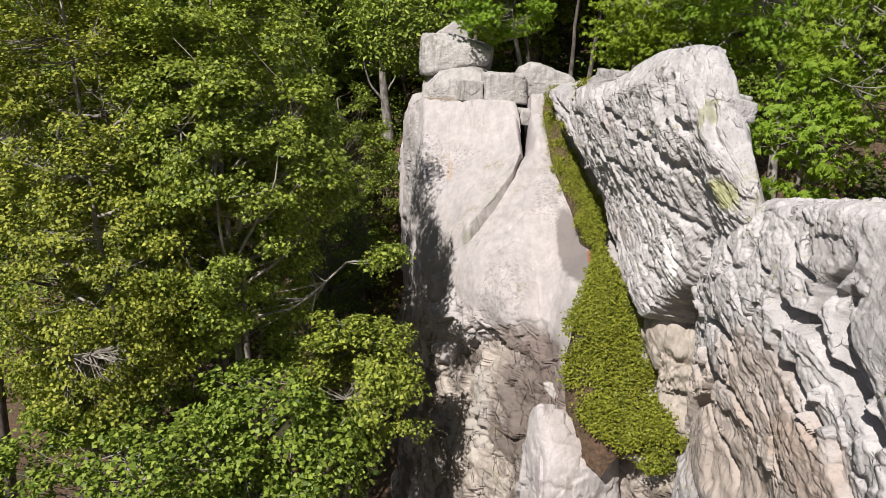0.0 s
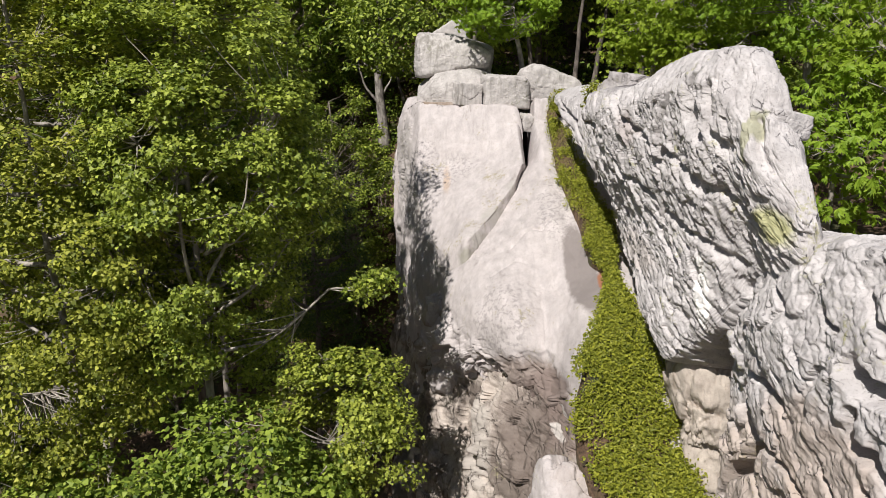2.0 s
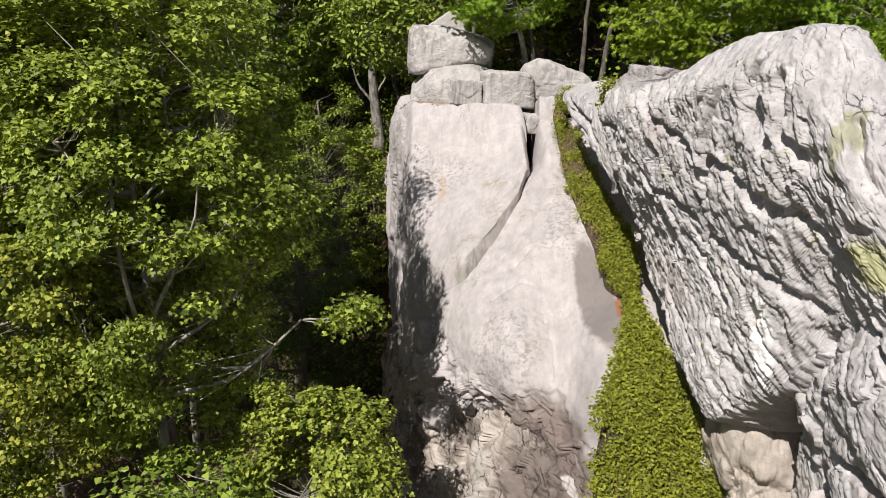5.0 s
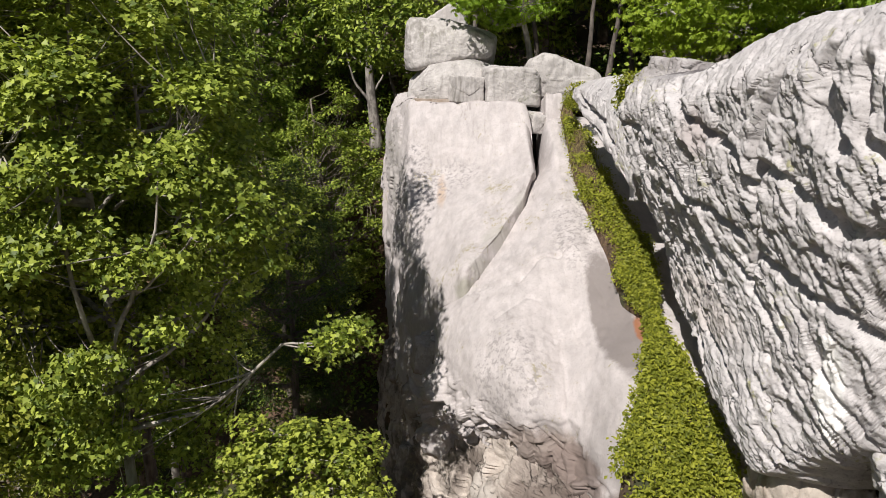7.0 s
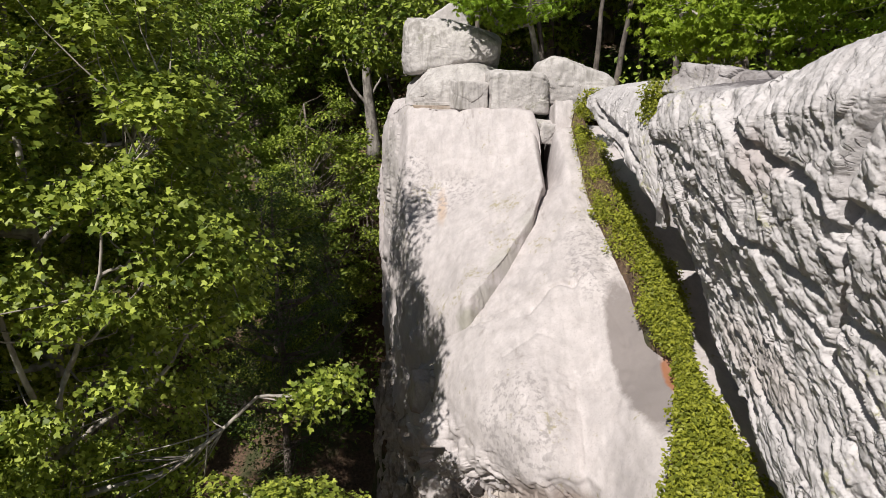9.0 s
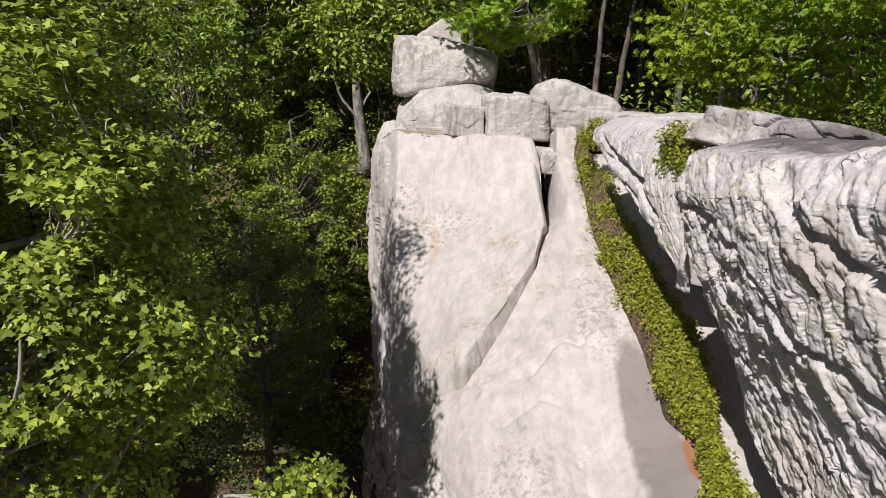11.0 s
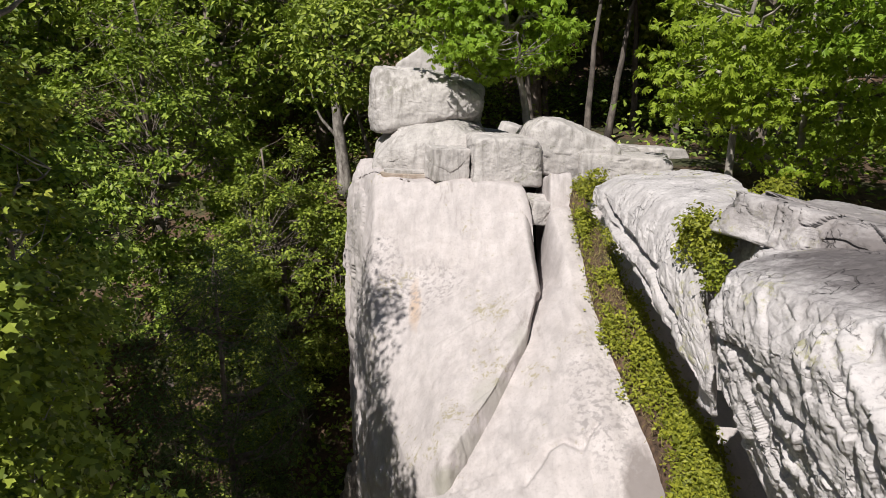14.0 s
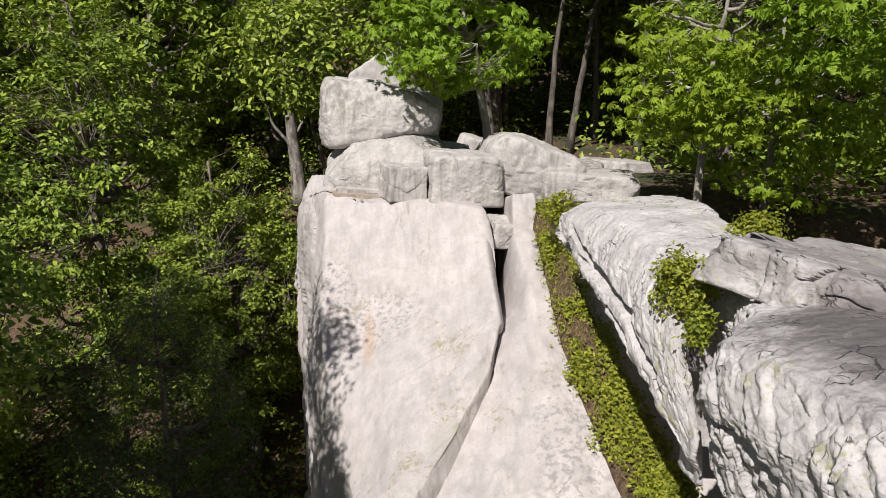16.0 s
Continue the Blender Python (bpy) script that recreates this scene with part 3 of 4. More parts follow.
def tube(path, radii, sides=8):
    """Verts and faces of a tapered tube along a polyline."""
    path = np.asarray(path, float)
    t = np.gradient(path, axis=0)
    t /= np.maximum(np.linalg.norm(t, axis=1, keepdims=True), 1e-9)
    ref = np.where(np.abs(t[:, 2:3]) > 0.9, np.array([[1.0, 0, 0]]), np.array([[0, 0, 1.0]]))
    a = np.cross(t, ref)
    a /= np.linalg.norm(a, axis=1, keepdims=True)
    b = np.cross(t, a)
    ang = np.linspace(0, 2 * math.pi, sides, endpoint=False)
    v = path[:, None] + np.asarray(radii)[:, None, None] * (np.cos(ang)[None, :, None] * a[:, None] + np.sin(ang)[None, :, None] * b[:, None])
    n = len(path)
    idx = np.arange(n * sides).reshape(n, sides)
    f = np.stack((idx[:-1], np.roll(idx[:-1], -1, 1), np.roll(idx[1:], -1, 1), idx[1:]), 2).reshape(-1, 4).tolist()
    f.append(idx[-1].tolist())
    f.append(idx[0][::-1].tolist())
    return v.reshape(-1, 3), f


def join_tubes(tubes):
    verts, faces, base = [], [], 0
    for v, f in tubes:
        verts.append(v)
        faces += [[i + base for i in q] for q in f]
        base += len(v)
    return np.concatenate(verts), faces


LEAF_SHAPES = {
    "maple": ((0, 0), (0.40, 0.02), (0.52, 0.46), (0.22, 0.50), (0.0, 1.0), (-0.22, 0.50), (-0.52, 0.46), (-0.40, 0.02)),
    "broad": ((0, 0), (0.46, 0.22), (0.30, 0.62), (0.0, 1.0), (-0.30, 0.62), (-0.46, 0.22)),
    "oval": ((0, 0), (0.30, 0.42), (0.0, 1.0), (-0.30, 0.42)),
    "straw": ((0, 0), (0.035, 0.50), (0.0, 1.0), (-0.035, 0.50)),
    "blade": ((0, 0), (0.19, 0.50), (0.0, 1.0), (-0.19, 0.50)),
}


def leaves(name, at, up, tip, size, shape, material):
    """One mesh of many leaves: a place, a face direction, a tip direction and a size for each."""
    tip = tip - up * (tip * up).sum(1, keepdims=True)
    tip /= np.maximum(np.linalg.norm(tip, axis=1, keepdims=True), 1e-6)
    side = np.cross(tip, up)
    out = np.array(LEAF_SHAPES[shape])
    k = len(out)
    fold = 0.28 * np.abs(out[:, 0]) - 0.12 * out[:, 1] ** 2
    v = at[:, None] + size[:, None, None] * (out[None, :, 0, None] * side[:, None] + out[None, :, 1, None] * tip[:, None] + fold[None, :, None] * up[:, None])
    f = np.arange(len(at) * k).reshape(-1, k)
    return mesh_from(name, v.reshape(-1, 3), f, material, smooth=False)


def unit(v):
    return v / np.maximum(np.linalg.norm(v, axis=1, keepdims=True), 1e-9)


def tree(name, base, top, radius, crown_mid, crown_half, clumps, per, leaf, shape, leaf_mat, bark, seed, label, clump_r=0.55, gaps=0.15, limbs=9, drop=0.0, flat=0.55, twist=0.55, category="tree", extra=(), bend=1.0):
    """A tree: bent trunk, limbs that fork towards clumps of foliage, twigs and single leaves. All places relative to the world."""
    rng = np.random.RandomState(seed)
    base, top = np.array(base, float), np.array(top, float)
    mid, half = np.array(crown_mid, float), np.array(crown_half, float)
    n = 14
    f = np.linspace(0, 1, n)[:, None]
    wob = np.cumsum(rng.normal(0, 0.10, (n, 3)), 0) * np.array((1, 1, 0))
    trunk = base + (top - base) * f + bend * wob * f * min(1.0, radius * 4)
    rad = radius * (1 - 0.86 * f[:, 0]) + 0.35 * radius * np.exp(-f[:, 0] * 14)
    tubes = [tube(trunk, rad, 10)]
    # limb tips spread through the crown
    lt = unit(rng.normal(size=(limbs, 3)) * np.array((1, 1, 0.75)))
    tips = mid + lt * half * rng.uniform(0.55, 0.95, (limbs, 1))
    limb_pts = [trunk[int(n * 0.45):]]
    for tp in tips:
        fr = np.clip((tp[2] - 0.45 * np.linalg.norm((tp - trunk[-1])[:2]) - base[2]) / max(top[2] - base[2], 0.1), 0.25, 0.93)
        i = fr * (n - 1)
        a = trunk[int(i)] * (1 - i % 1) + trunk[min(int(i) + 1, n - 1)] * (i % 1)
        k = 14
        g = np.linspace(0, 1, k)[:, None]
        bow = np.array((0, 0, -0.12 * np.linalg.norm(tp - a)))
        pts = a + (tp - a) * g + bow * np.sin(g * math.pi) + np.cumsum(rng.normal(0, 0.05, (k, 3)), 0) * g
        r0 = radius * (0.62 - 0.38 * fr)
        tubes.append(tube(pts, r0 * (1 - 0.85 * g[:, 0]) + 0.008, 6))
        limb_pts.append(pts[2:])
    added = []
    for pts, r0 in extra:
        pts = np.array(pts, float)
        g = np.linspace(0, len(pts) - 1, 16)
        pts = np.stack([np.interp(g, np.arange(len(pts)), pts[:, j]) for j in range(3)], 1) + np.cumsum(rng.normal(0, 0.018, (16, 3)), 0)
        tubes.append(tube(pts, 0.6 * r0 * (1 - 0.8 * np.linspace(0, 1, 16)), 7))
        limb_pts.append(pts[6:])
        added.append(pts[-1] + rng.normal(0, 0.32, (7, 3)) * np.array((1, 0.7, 0.6)))
    limb_pts = np.concatenate(limb_pts)
    # clumps in the crown, thinned where the noise leaves gaps
    c = unit(rng.normal(size=(clumps * 3, 3))) * rng.uniform(0.32, 1.0, (clumps * 3, 1)) ** 0.42
    c = mid + c * half * (1 + 0.22 * vnoise(c * 2.3 + seed * 3.1, seed % 50)[:, None])
    keep = vnoise(c * 0.8 + seed, seed % 37) > -1 + 2 * gaps
    c = np.concatenate([c[keep][:clumps]] + added)
    for q in c:
        d = np.linalg.norm(limb_pts - q, axis=1) + 0.8 * np.maximum(0, limb_pts[:, 2] - q[2])
        a = limb_pts[np.argsort(d)[rng.randint(0, 7)]]
        g = np.linspace(0, 1, 5)[:, None]
        pts = a + (q - a) * g + rng.normal(0, 0.04, (5, 3)) * g + np.array((0, 0, -0.10)) * np.sin(g * math.pi)
        tubes.append(tube(pts, 0.014 * (1 - 0.75 * g[:, 0]) * min(1.6, 0.6 + radius * 3), 4))
    tv, tf = join_tubes(tubes)
    root = new(name)
    root.location = base
    off = np.array(base)
    tr = new("trunk", mesh_from("trunk", tv - off, tf, bark))
    tr.parent = root
    # leaves
    m = len(c)
    size_c = rng.uniform(0.7, 1.3, m)
    ball = unit(rng.normal(size=(m * per, 3))) * (1.45 * rng.uniform(0, 1, (m * per, 1)) ** 0.45)
    at = np.repeat(c, per, 0) + ball * clump_r * np.array((1, 1, flat)) * np.repeat(size_c, per)[:, None]
    at[:, 2] -= drop * np.abs(rng.normal(size=m * per))
    outw = unit(at - mid)
    up = unit(outw * 0.45 + np.array((0, 0, 0.75)) + rng.normal(size=at.shape) * twist)
    tip = unit(unit(at - np.repeat(c, per, 0)) + rng.normal(size=at.shape) * 0.5 + np.array((0, 0, -0.35)))
    size = leaf * rng.uniform(0.65, 1.25, len(at))
    if shape == "compound":
        # five leaflets that fan out from one stalk and hang
        k = 5
        ang = np.tile(np.linspace(-1.25, 1.25, k), len(at))
        at5, up5, tip5 = np.repeat(at, k, 0), np.repeat(up, k, 0), np.repeat(tip, k, 0)
        tip5 = unit(tip5 - up5 * (tip5 * up5).sum(1, keepdims=True))
        side = np.cross(tip5, up5)
        t2 = tip5 * np.cos(ang)[:, None] + side * np.sin(ang)[:, None] + np.array((0, 0, -0.45))
        cm = leaves("crown", at5 - off, unit(up5 + 0.25 * unit(t2)), t2, np.repeat(size, k), "blade", leaf_mat)
    else:
        cm = leaves("crown", at - off, up, tip, size, shape, leaf_mat)
    cr = new("crown", cm)
    cr.parent = root
    tagged(cr, kind="stuff")
    return tagged(root, label, category)


def leaf_mat_on(name, at, nrm, leaf, shape, material, seed, label, category, spread=0.06, twist=0.5):
    rng = np.random.RandomState(seed)
    at = at + rng.normal(size=at.shape) * spread
    up = unit(nrm * 0.6 + np.array((0, -0.1, 0.5)) + rng.normal(size=at.shape) * twist)
    tip = unit(rng.normal(size=at.shape))
    ob = new(name, leaves(name, at, up, tip, leaf * rng.uniform(0.6, 1.3, len(at)), shape, material))
    return tagged(ob, label, category, kind="stuff")


# ---- ground ----
def ss(v):
    v = np.clip(v, 0, 1)
    return v * v * (3 - 2 * v)


def ground_z(x, y):
    s = np.maximum(ss((x - 5.0) / 2.0) * (0.80 + 0.20 * ss((y - 24.0) / 3.0)), np.maximum(ss((y - 25.0) / 2.5) * ss((x + 3.0) / 3.0), ss((y - 24.0) / 30.0)))
    h = -5.0 + 15.9 * s
    h = h + 0.30 * np.maximum(0, y - 40) * ss((y - 40) / 30) * ss((400 - y) / 200)
    return h


gs = np.concatenate((-np.geomspace(600, 12, 26), np.linspace(-11.5, 14, 70), np.geomspace(15, 600, 26)))
gy = np.concatenate((-np.geomspace(600, 10, 20), np.linspace(-9, 60, 130), np.geomspace(61, 700, 24)))
GX, GY = np.meshgrid(gs, gy, indexing="ij")
gp = np.stack((GX.ravel(), GY.ravel(), np.zeros(GX.size)), 1)
gp[:, 2] = ground_z(gp[:, 0], gp[:, 1]) + 0.25 * fbm(gp * 0.35, 4, 0.5, 200)
gi = np.arange(GX.size).reshape(GX.shape)
gf = np.stack((gi[:-1, :-1], gi[1:, :-1], gi[1:, 1:], gi[:-1, 1:]), 2).reshape(-1, 4)
tagged(new("ground", mesh_from("ground", gp, gf, LITTER)), "brown leaf-littered forest floor on a slope", "ground", kind="structure")

# ---- the rock ----
U = loft_rock("upper_cliff_slab", 0, [
    (-1.72, [(30.6, 9.6), (30.4, 9.4), (30.3, 9.0), (30.3, 8.6), (30.3, 8.0), (30.3, 7.2), (30.3, 6.0), (30.3, 3), (31, 3), (31, 9)]),
    (-1.62, [(30.2, 9.9), (29.6, 9.8), (29.4, 9.3), (29.3, 8.6), (29.3, 8.0), (29.4, 7.2), (29.5, 6.0), (29.5, 3), (31, 3), (31, 9)]),
    (-1.25, [(29.0, 11.2), (27.9, 10.95), (27.6, 10.2), (27.3, 9.2), (27.0, 8.0), (26.8, 6.8), (26.5, 5.0), (26.0, 2), (31, 2), (31, 10)]),
    (-0.72, [(28.2, 11.42), (26.9, 11.2), (26.1, 10.5), (25.2, 9.2), (24.4, 8.4), (23.6, 7.2), (23.0, 5.5), (22.8, 2), (31, 2), (31, 10.8)]),
    (0.1, [(28.0, 11.1), (26.2, 11.05), (25.6, 10.5), (24.9, 9.1), (23.6, 8.35), (21.0, 7.25), (20.78, 6.65), (21.3, 2), (31, 2), (31, 10.8)]),
    (0.75, [(28.0, 11.1), (26.0, 11.05), (25.5, 10.5), (24.7, 9.2), (23.0, 8.6), (20.12, 7.72), (19.98, 7.22), (20.9, 2), (31, 2), (31, 10.8)]),
    (1.5, [(28.0, 11.1), (25.7, 11.05), (25.3, 10.5), (24.5, 9.5), (23.2, 9.0), (21.1, 8.32), (20.95, 7.82), (21.9, 2), (31, 2), (31, 10.8)]),
    (2.2, [(28.0, 11.1), (25.3, 11.05), (25.1, 10.5), (24.4, 9.85), (23.5, 9.5), (22.0, 9.05), (21.90, 8.55), (22.8, 2), (31, 2), (31, 10.8)]),
    (2.50, [(28.0, 11.1), (25.2, 11.0), (24.9, 10.5), (24.2, 10.1), (23.5, 9.85), (22.9, 9.5), (23.4, 8.8), (24.5, 2), (31, 2), (31, 10.8)]),
], [6, 26, 60, 60, 90, 24, 50, 4, 4, 4], 260, relief_upper, ROCK_UPPER, tension=0.14, soft=0.015)
tagged(U, "tall pale weathered cliff slab with lichen streaks", "cliff")

L = loft_rock("lower_cliff_slab", 0, [
    (-0.15, [(24, 5.6), (21.5, 5.7), (20.7, 5.5), (20.1, 5.2), (19.8, 4.9), (19.7, 4.5), (19.9, 4.2), (20.3, 3.5), (29, 0), (29, 6)]),
    (0.25, [(24, 6.7), (21, 6.80), (20, 6.58), (19.3, 6.2), (18.9, 5.7), (18.8, 5.0), (19.0, 4.5), (19.8, 3.5), (29, 0), (29, 6)]),
    (0.8, [(24, 7.3), (21.5, 7.42), (19.8, 7.2), (18.6, 6.8), (17.9, 6.35), (17.7, 5.7), (17.9, 5.1), (18.6, 4.5), (29, 0), (29, 6)]),
    (1.6, [(24, 8.25), (21.5, 8.12), (19.6, 7.55), (17.7, 7.1), (17.0, 6.6), (16.9, 5.9), (17.1, 5.3), (17.9, 4.8), (29, 0), (29, 6)]),
    (2.1, [(24.2, 8.75), (22.0, 8.70), (19.7, 7.92), (17.8, 7.08), (16.9, 6.45), (16.6, 5.75), (16.6, 5.2), (17.3, 4.6), (29, 0), (29, 6)]),
    (2.5, [(24.5, 9.1), (22.6, 9.12), (19.8, 8.2), (17.9, 7.05), (16.85, 6.3), (16.3, 5.6), (16.1, 5.1), (16.8, 4.4), (29, 0), (29, 6)]),
    (2.85, [(24.8, 8.9), (22.9, 9.5), (19.8, 8.4), (17.9, 7.2), (16.4, 6.6), (15.4, 6.1), (14.9, 5.4), (15.0, 4.4), (29, 0), (29, 6)]),
    (3.05, [(25, 10.5), (22.4, 9.5), (19.8, 8.45), (17.8, 7.4), (15.8, 6.95), (14.2, 6.5), (13.4, 5.6), (13.2, 4.6), (29, 0), (29, 6)]),
    (3.3, [(25, 10.6), (22, 9.3), (19.8, 8.45), (17.8, 7.5), (15.4, 7.1), (13.9, 6.65), (13.0, 5.7), (12.6, 4.7), (29, 0), (29, 6)]),
    (3.8, [(25.5, 10.6), (22.4, 9.45), (19.2, 8.35), (17.5, 7.75), (15.3, 7.2), (13.7, 6.55), (12.7, 5.5), (12.1, 4.7), (29, 0), (29, 6)]),
    (5.8, [(25.5, 10.6), (22.4, 9.45), (19.2, 8.35), (17.5, 7.75), (15.3, 7.2), (13.7, 6.4), (12.6, 5.2), (11.6, 4.7), (29, 0), (29, 6)]),
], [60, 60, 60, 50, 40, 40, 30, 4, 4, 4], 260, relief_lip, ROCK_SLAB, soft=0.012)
tagged(L, "smooth whitish sloping rock slab with a dark stain", "cliff")

LC = loft_rock("lower_cliff_face", 0, [
    (-1.7, [(28, 2.4), (27.4, 1.8), (27.0, 0.6), (26.4, -0.6), (26, -2), (25.5, -6), (29, -6), (29, 1)]),
    (-0.9, [(26, 4.9), (24.4, 4.0), (23.8, 2.6), (23.2, 1.0), (22.5, -1), (22, -6), (29, -6), (29, 4)]),
    (0.2, [(24, 5.8), (20.8, 5.2), (20.0, 4.0), (19.2, 2.4), (18.6, 0), (18, -6), (29, -6), (29, 4)]),
    (1.3, [(22, 5.6), (18.0, 5.2), (17.3, 4.5), (16.8, 3.2), (16.3, 1), (15.5, -6), (29, -6), (29, 4)]),
    (2.3, [(20, 5.6), (16.4, 5.1), (15.8, 4.5), (15.2, 3.4), (14.6, 1), (13.5, -6), (29, -6), (29, 4)]),
    (3.2, [(18, 5.6), (14.4, 5.0), (13.6, 4.5), (13.0, 3.6), (12.6, 1), (12, -6), (29, -6), (29, 4)]),
    (4.6, [(18, 5.4), (12.4, 4.9), (11.6, 4.6), (11.2, 3.6), (10.8, 1), (10, -6), (29, -6), (29, 4)]),
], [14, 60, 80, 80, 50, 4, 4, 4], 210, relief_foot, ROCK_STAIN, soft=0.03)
tagged(LC, "broken brown-stained rock face at the cliff foot", "cliff")

R = loft_rock("layered_rock_wall", 1, [
    (9.75, [(4.7, 9.5), (4.4, 9.55), (4.3, 9.8), (4.22, 10.0), (4.22, 10.25), (4.3, 10.45), (4.45, 10.45), (4.75, 9.5)]),
    (10.2, [(4.8, 9.5), (4.35, 9.6), (4.08, 10.0), (3.92, 10.5), (3.84, 11.05), (3.94, 11.5), (4.25, 11.4), (4.85, 9.5)]),
    (10.75, [(4.9, 9.6), (4.3, 9.7), (3.98, 10.6), (3.80, 11.1), (3.70, 11.8), (3.95, 12.3), (4.25, 12.2), (4.95, 9.5)]),
    (11.2, [(4.9, 8.5), (4.1, 8.7), (3.85, 9.8), (3.6, 11.0), (3.5, 12.0), (3.8, 12.42), (4.25, 12.4), (5.0, 8.2)]),
    (12.5, [(5.4, 7.3), (3.72, 7.5), (3.62, 9.2), (3.45, 10.7), (3.35, 11.8), (3.8, 12.35), (4.8, 12.3), (5.6, 7)]),
    (14.5, [(5.6, 7.8), (3.72, 8.2), (3.52, 9.5), (3.25, 10.7), (3.12, 11.5), (3.40, 11.85), (5.6, 11.90), (6.2, 7)]),
    (15.9, [(5.8, 8.3), (3.95, 8.5), (3.55, 9.5), (3.22, 10.6), (3.0, 11.35), (3.16, 11.74), (5.8, 11.80), (6.8, 7)]),
    (16.45, [(5.8, 8.5), (4.1, 8.8), (3.65, 9.6), (3.26, 10.5), (2.98, 11.25), (3.14, 11.68), (5.6, 11.75), (6.6, 7.4)]),
    (17.0, [(5.8, 8.7), (4.7, 9.0), (4.3, 9.7), (3.95, 10.5), (3.66, 11.2), (3.80, 11.64), (5.6, 11.72), (6.6, 7.6)]),
    (18.6, [(5.8, 8.9), (5.0, 9.2), (4.7, 9.8), (4.4, 10.5), (4.15, 11.2), (4.25, 11.62), (5.6, 11.70), (6.6, 7.8)]),
], [12, 150, 140, 125, 45, 90, 4, 4], 560, relief_wall, ROCK_WALL, soft=0.03)
tagged(R, "grey layered rock wall with diagonal ribs and deep cracks", "cliff")

W = loft_rock("wedge_rock", 1, [
    (17.55, [(3.62, 9.70), (3.60, 9.80), (3.56, 9.90), (3.46, 10.02), (3.45, 10.22), (3.50, 10.34), (3.58, 10.30), (3.64, 9.8)]),
    (18.1, [(3.66, 9.60), (3.64, 9.80), (3.58, 10.0), (3.37, 10.28), (3.39, 10.75), (3.48, 11.10), (3.62, 11.0), (3.70, 9.7)]),
    (18.7, [(4.0, 9.50), (3.85, 9.85), (3.62, 10.2), (3.30, 10.52), (3.38, 11.10), (3.60, 11.55), (3.85, 11.45), (4.1, 9.6)]),
    (19.05, [(6.0, 8.9), (5.0, 9.65), (3.60, 10.32), (3.30, 10.60), (3.40, 11.15), (3.78, 11.65), (5.1, 11.62), (6.5, 8.9)]),
    (19.6, [(6.0, 9.0), (5.0, 9.8), (3.60, 10.50), (3.30, 10.78), (3.42, 11.25), (3.80, 11.70), (5.0, 11.72), (6.5, 9)]),
    (21.0, [(6.0, 9.3), (5.0, 10.1), (3.60, 10.90), (3.24, 11.10), (3.32, 11.50), (3.70, 11.78), (5.2, 11.80), (6, 9.2)]),
    (22.2, [(6.0, 9.6), (5.0, 10.4), (3.60, 11.15), (3.28, 11.32), (3.34, 11.55), (3.70, 11.72), (5.2, 11.75), (6, 9.4)]),
], [6, 10, 30, 50, 60, 70, 4, 4], 240, relief_wedge, ROCK_WALL, soft=0.02)
tagged(W, "pale wedge of layered rock beside a cleft", "cliff")

N = loft_rock("rock_shelf", 1, [
    (4.6, [(8, -6), (4.7, -4), (4.45, 3), (4.35, 7), (4.35, 9.2), (4.7, 10.3), (5.6, 10.5), (9, 10.3), (9, -6)]),
    (6.5, [(8, -6), (4.6, -4), (4.4, 3), (4.3, 7), (4.3, 9.2), (4.6, 10.45), (5.6, 10.5), (9, 10.1), (9, -6)]),
    (8.5, [(8, -6), (4.6, -4), (4.4, 3), (4.25, 7), (4.15, 9.2), (4.5, 10.42), (5.0, 10.52), (7, 10.0), (8, -6)]),
    (9.8, [(8, -6), (4.6, -4), (4.3, 3), (4.15, 7), (3.95, 9.2), (4.35, 10.1), (4.8, 10.2), (6, 9.8), (8, -6)]),
    (11.3, [(8, -6), (4.6, -4), (4.3, 3), (4.3, 6.6), (4.3, 8.7), (4.45, 9.7), (4.85, 9.95), (6, 9.7), (8, -6)]),
], [4, 6, 60, 160, 100, 60, 30, 4, 4], 400, relief_shelf, ROCK_WALL, soft=0.03)
tagged(N, "cracked grey rock shelf below the layered wall", "cliff")

tagged(block_rock("tan_rock", (4.75, 13.1, 6.3), (0.62, 1.0, 1.5), (8, -6, -14), ROCK_TAN, [((-1, -1, 0.3), 0.95), ((0.3, -1, 0.6), 1.25), ((-1, 0, 1), 1.3)], relief=relief_broken, strength=1.1, power=12, n=64), "tan broken rock under the overhang", "rock")
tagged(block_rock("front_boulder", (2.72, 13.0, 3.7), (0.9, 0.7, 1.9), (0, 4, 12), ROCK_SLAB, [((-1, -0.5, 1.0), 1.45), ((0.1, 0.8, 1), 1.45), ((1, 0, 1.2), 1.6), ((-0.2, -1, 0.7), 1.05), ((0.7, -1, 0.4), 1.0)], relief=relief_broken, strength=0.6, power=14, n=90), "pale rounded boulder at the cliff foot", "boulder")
tagged(block_rock("rock_nose", (4.24, 10.66, 11.50), (0.28, 0.34, 0.15), (0, 12, 14), ROCK_WALL, [((1, -0.5, 0.8), 0.42), ((0.4, -1, -0.6), 0.42), ((-0.3, -1, 0.7), 0.45)], relief=relief_schist, strength=0.55, power=14, n=60), "blunt rock nose jutting from the wall", "rock")
tagged(block_rock("foot_stone", (-0.15, 20.45, 5.65), (0.26, 0.3, 0.36), (0, 8, 10), ROCK_TAN, [((-1, -1, 0.3), 0.32)], power=14), "tan angular stone wedged under the tall slab", "stone")
tagged(block_rock("foot_stone", (0.22, 20.3, 5.9), (0.2, 0.28, 0.28), (0, -10, -6), ROCK_STAIN, [((1, -1, 0.5), 0.28)], power=14), "brown stone wedged under the tall slab", "stone")
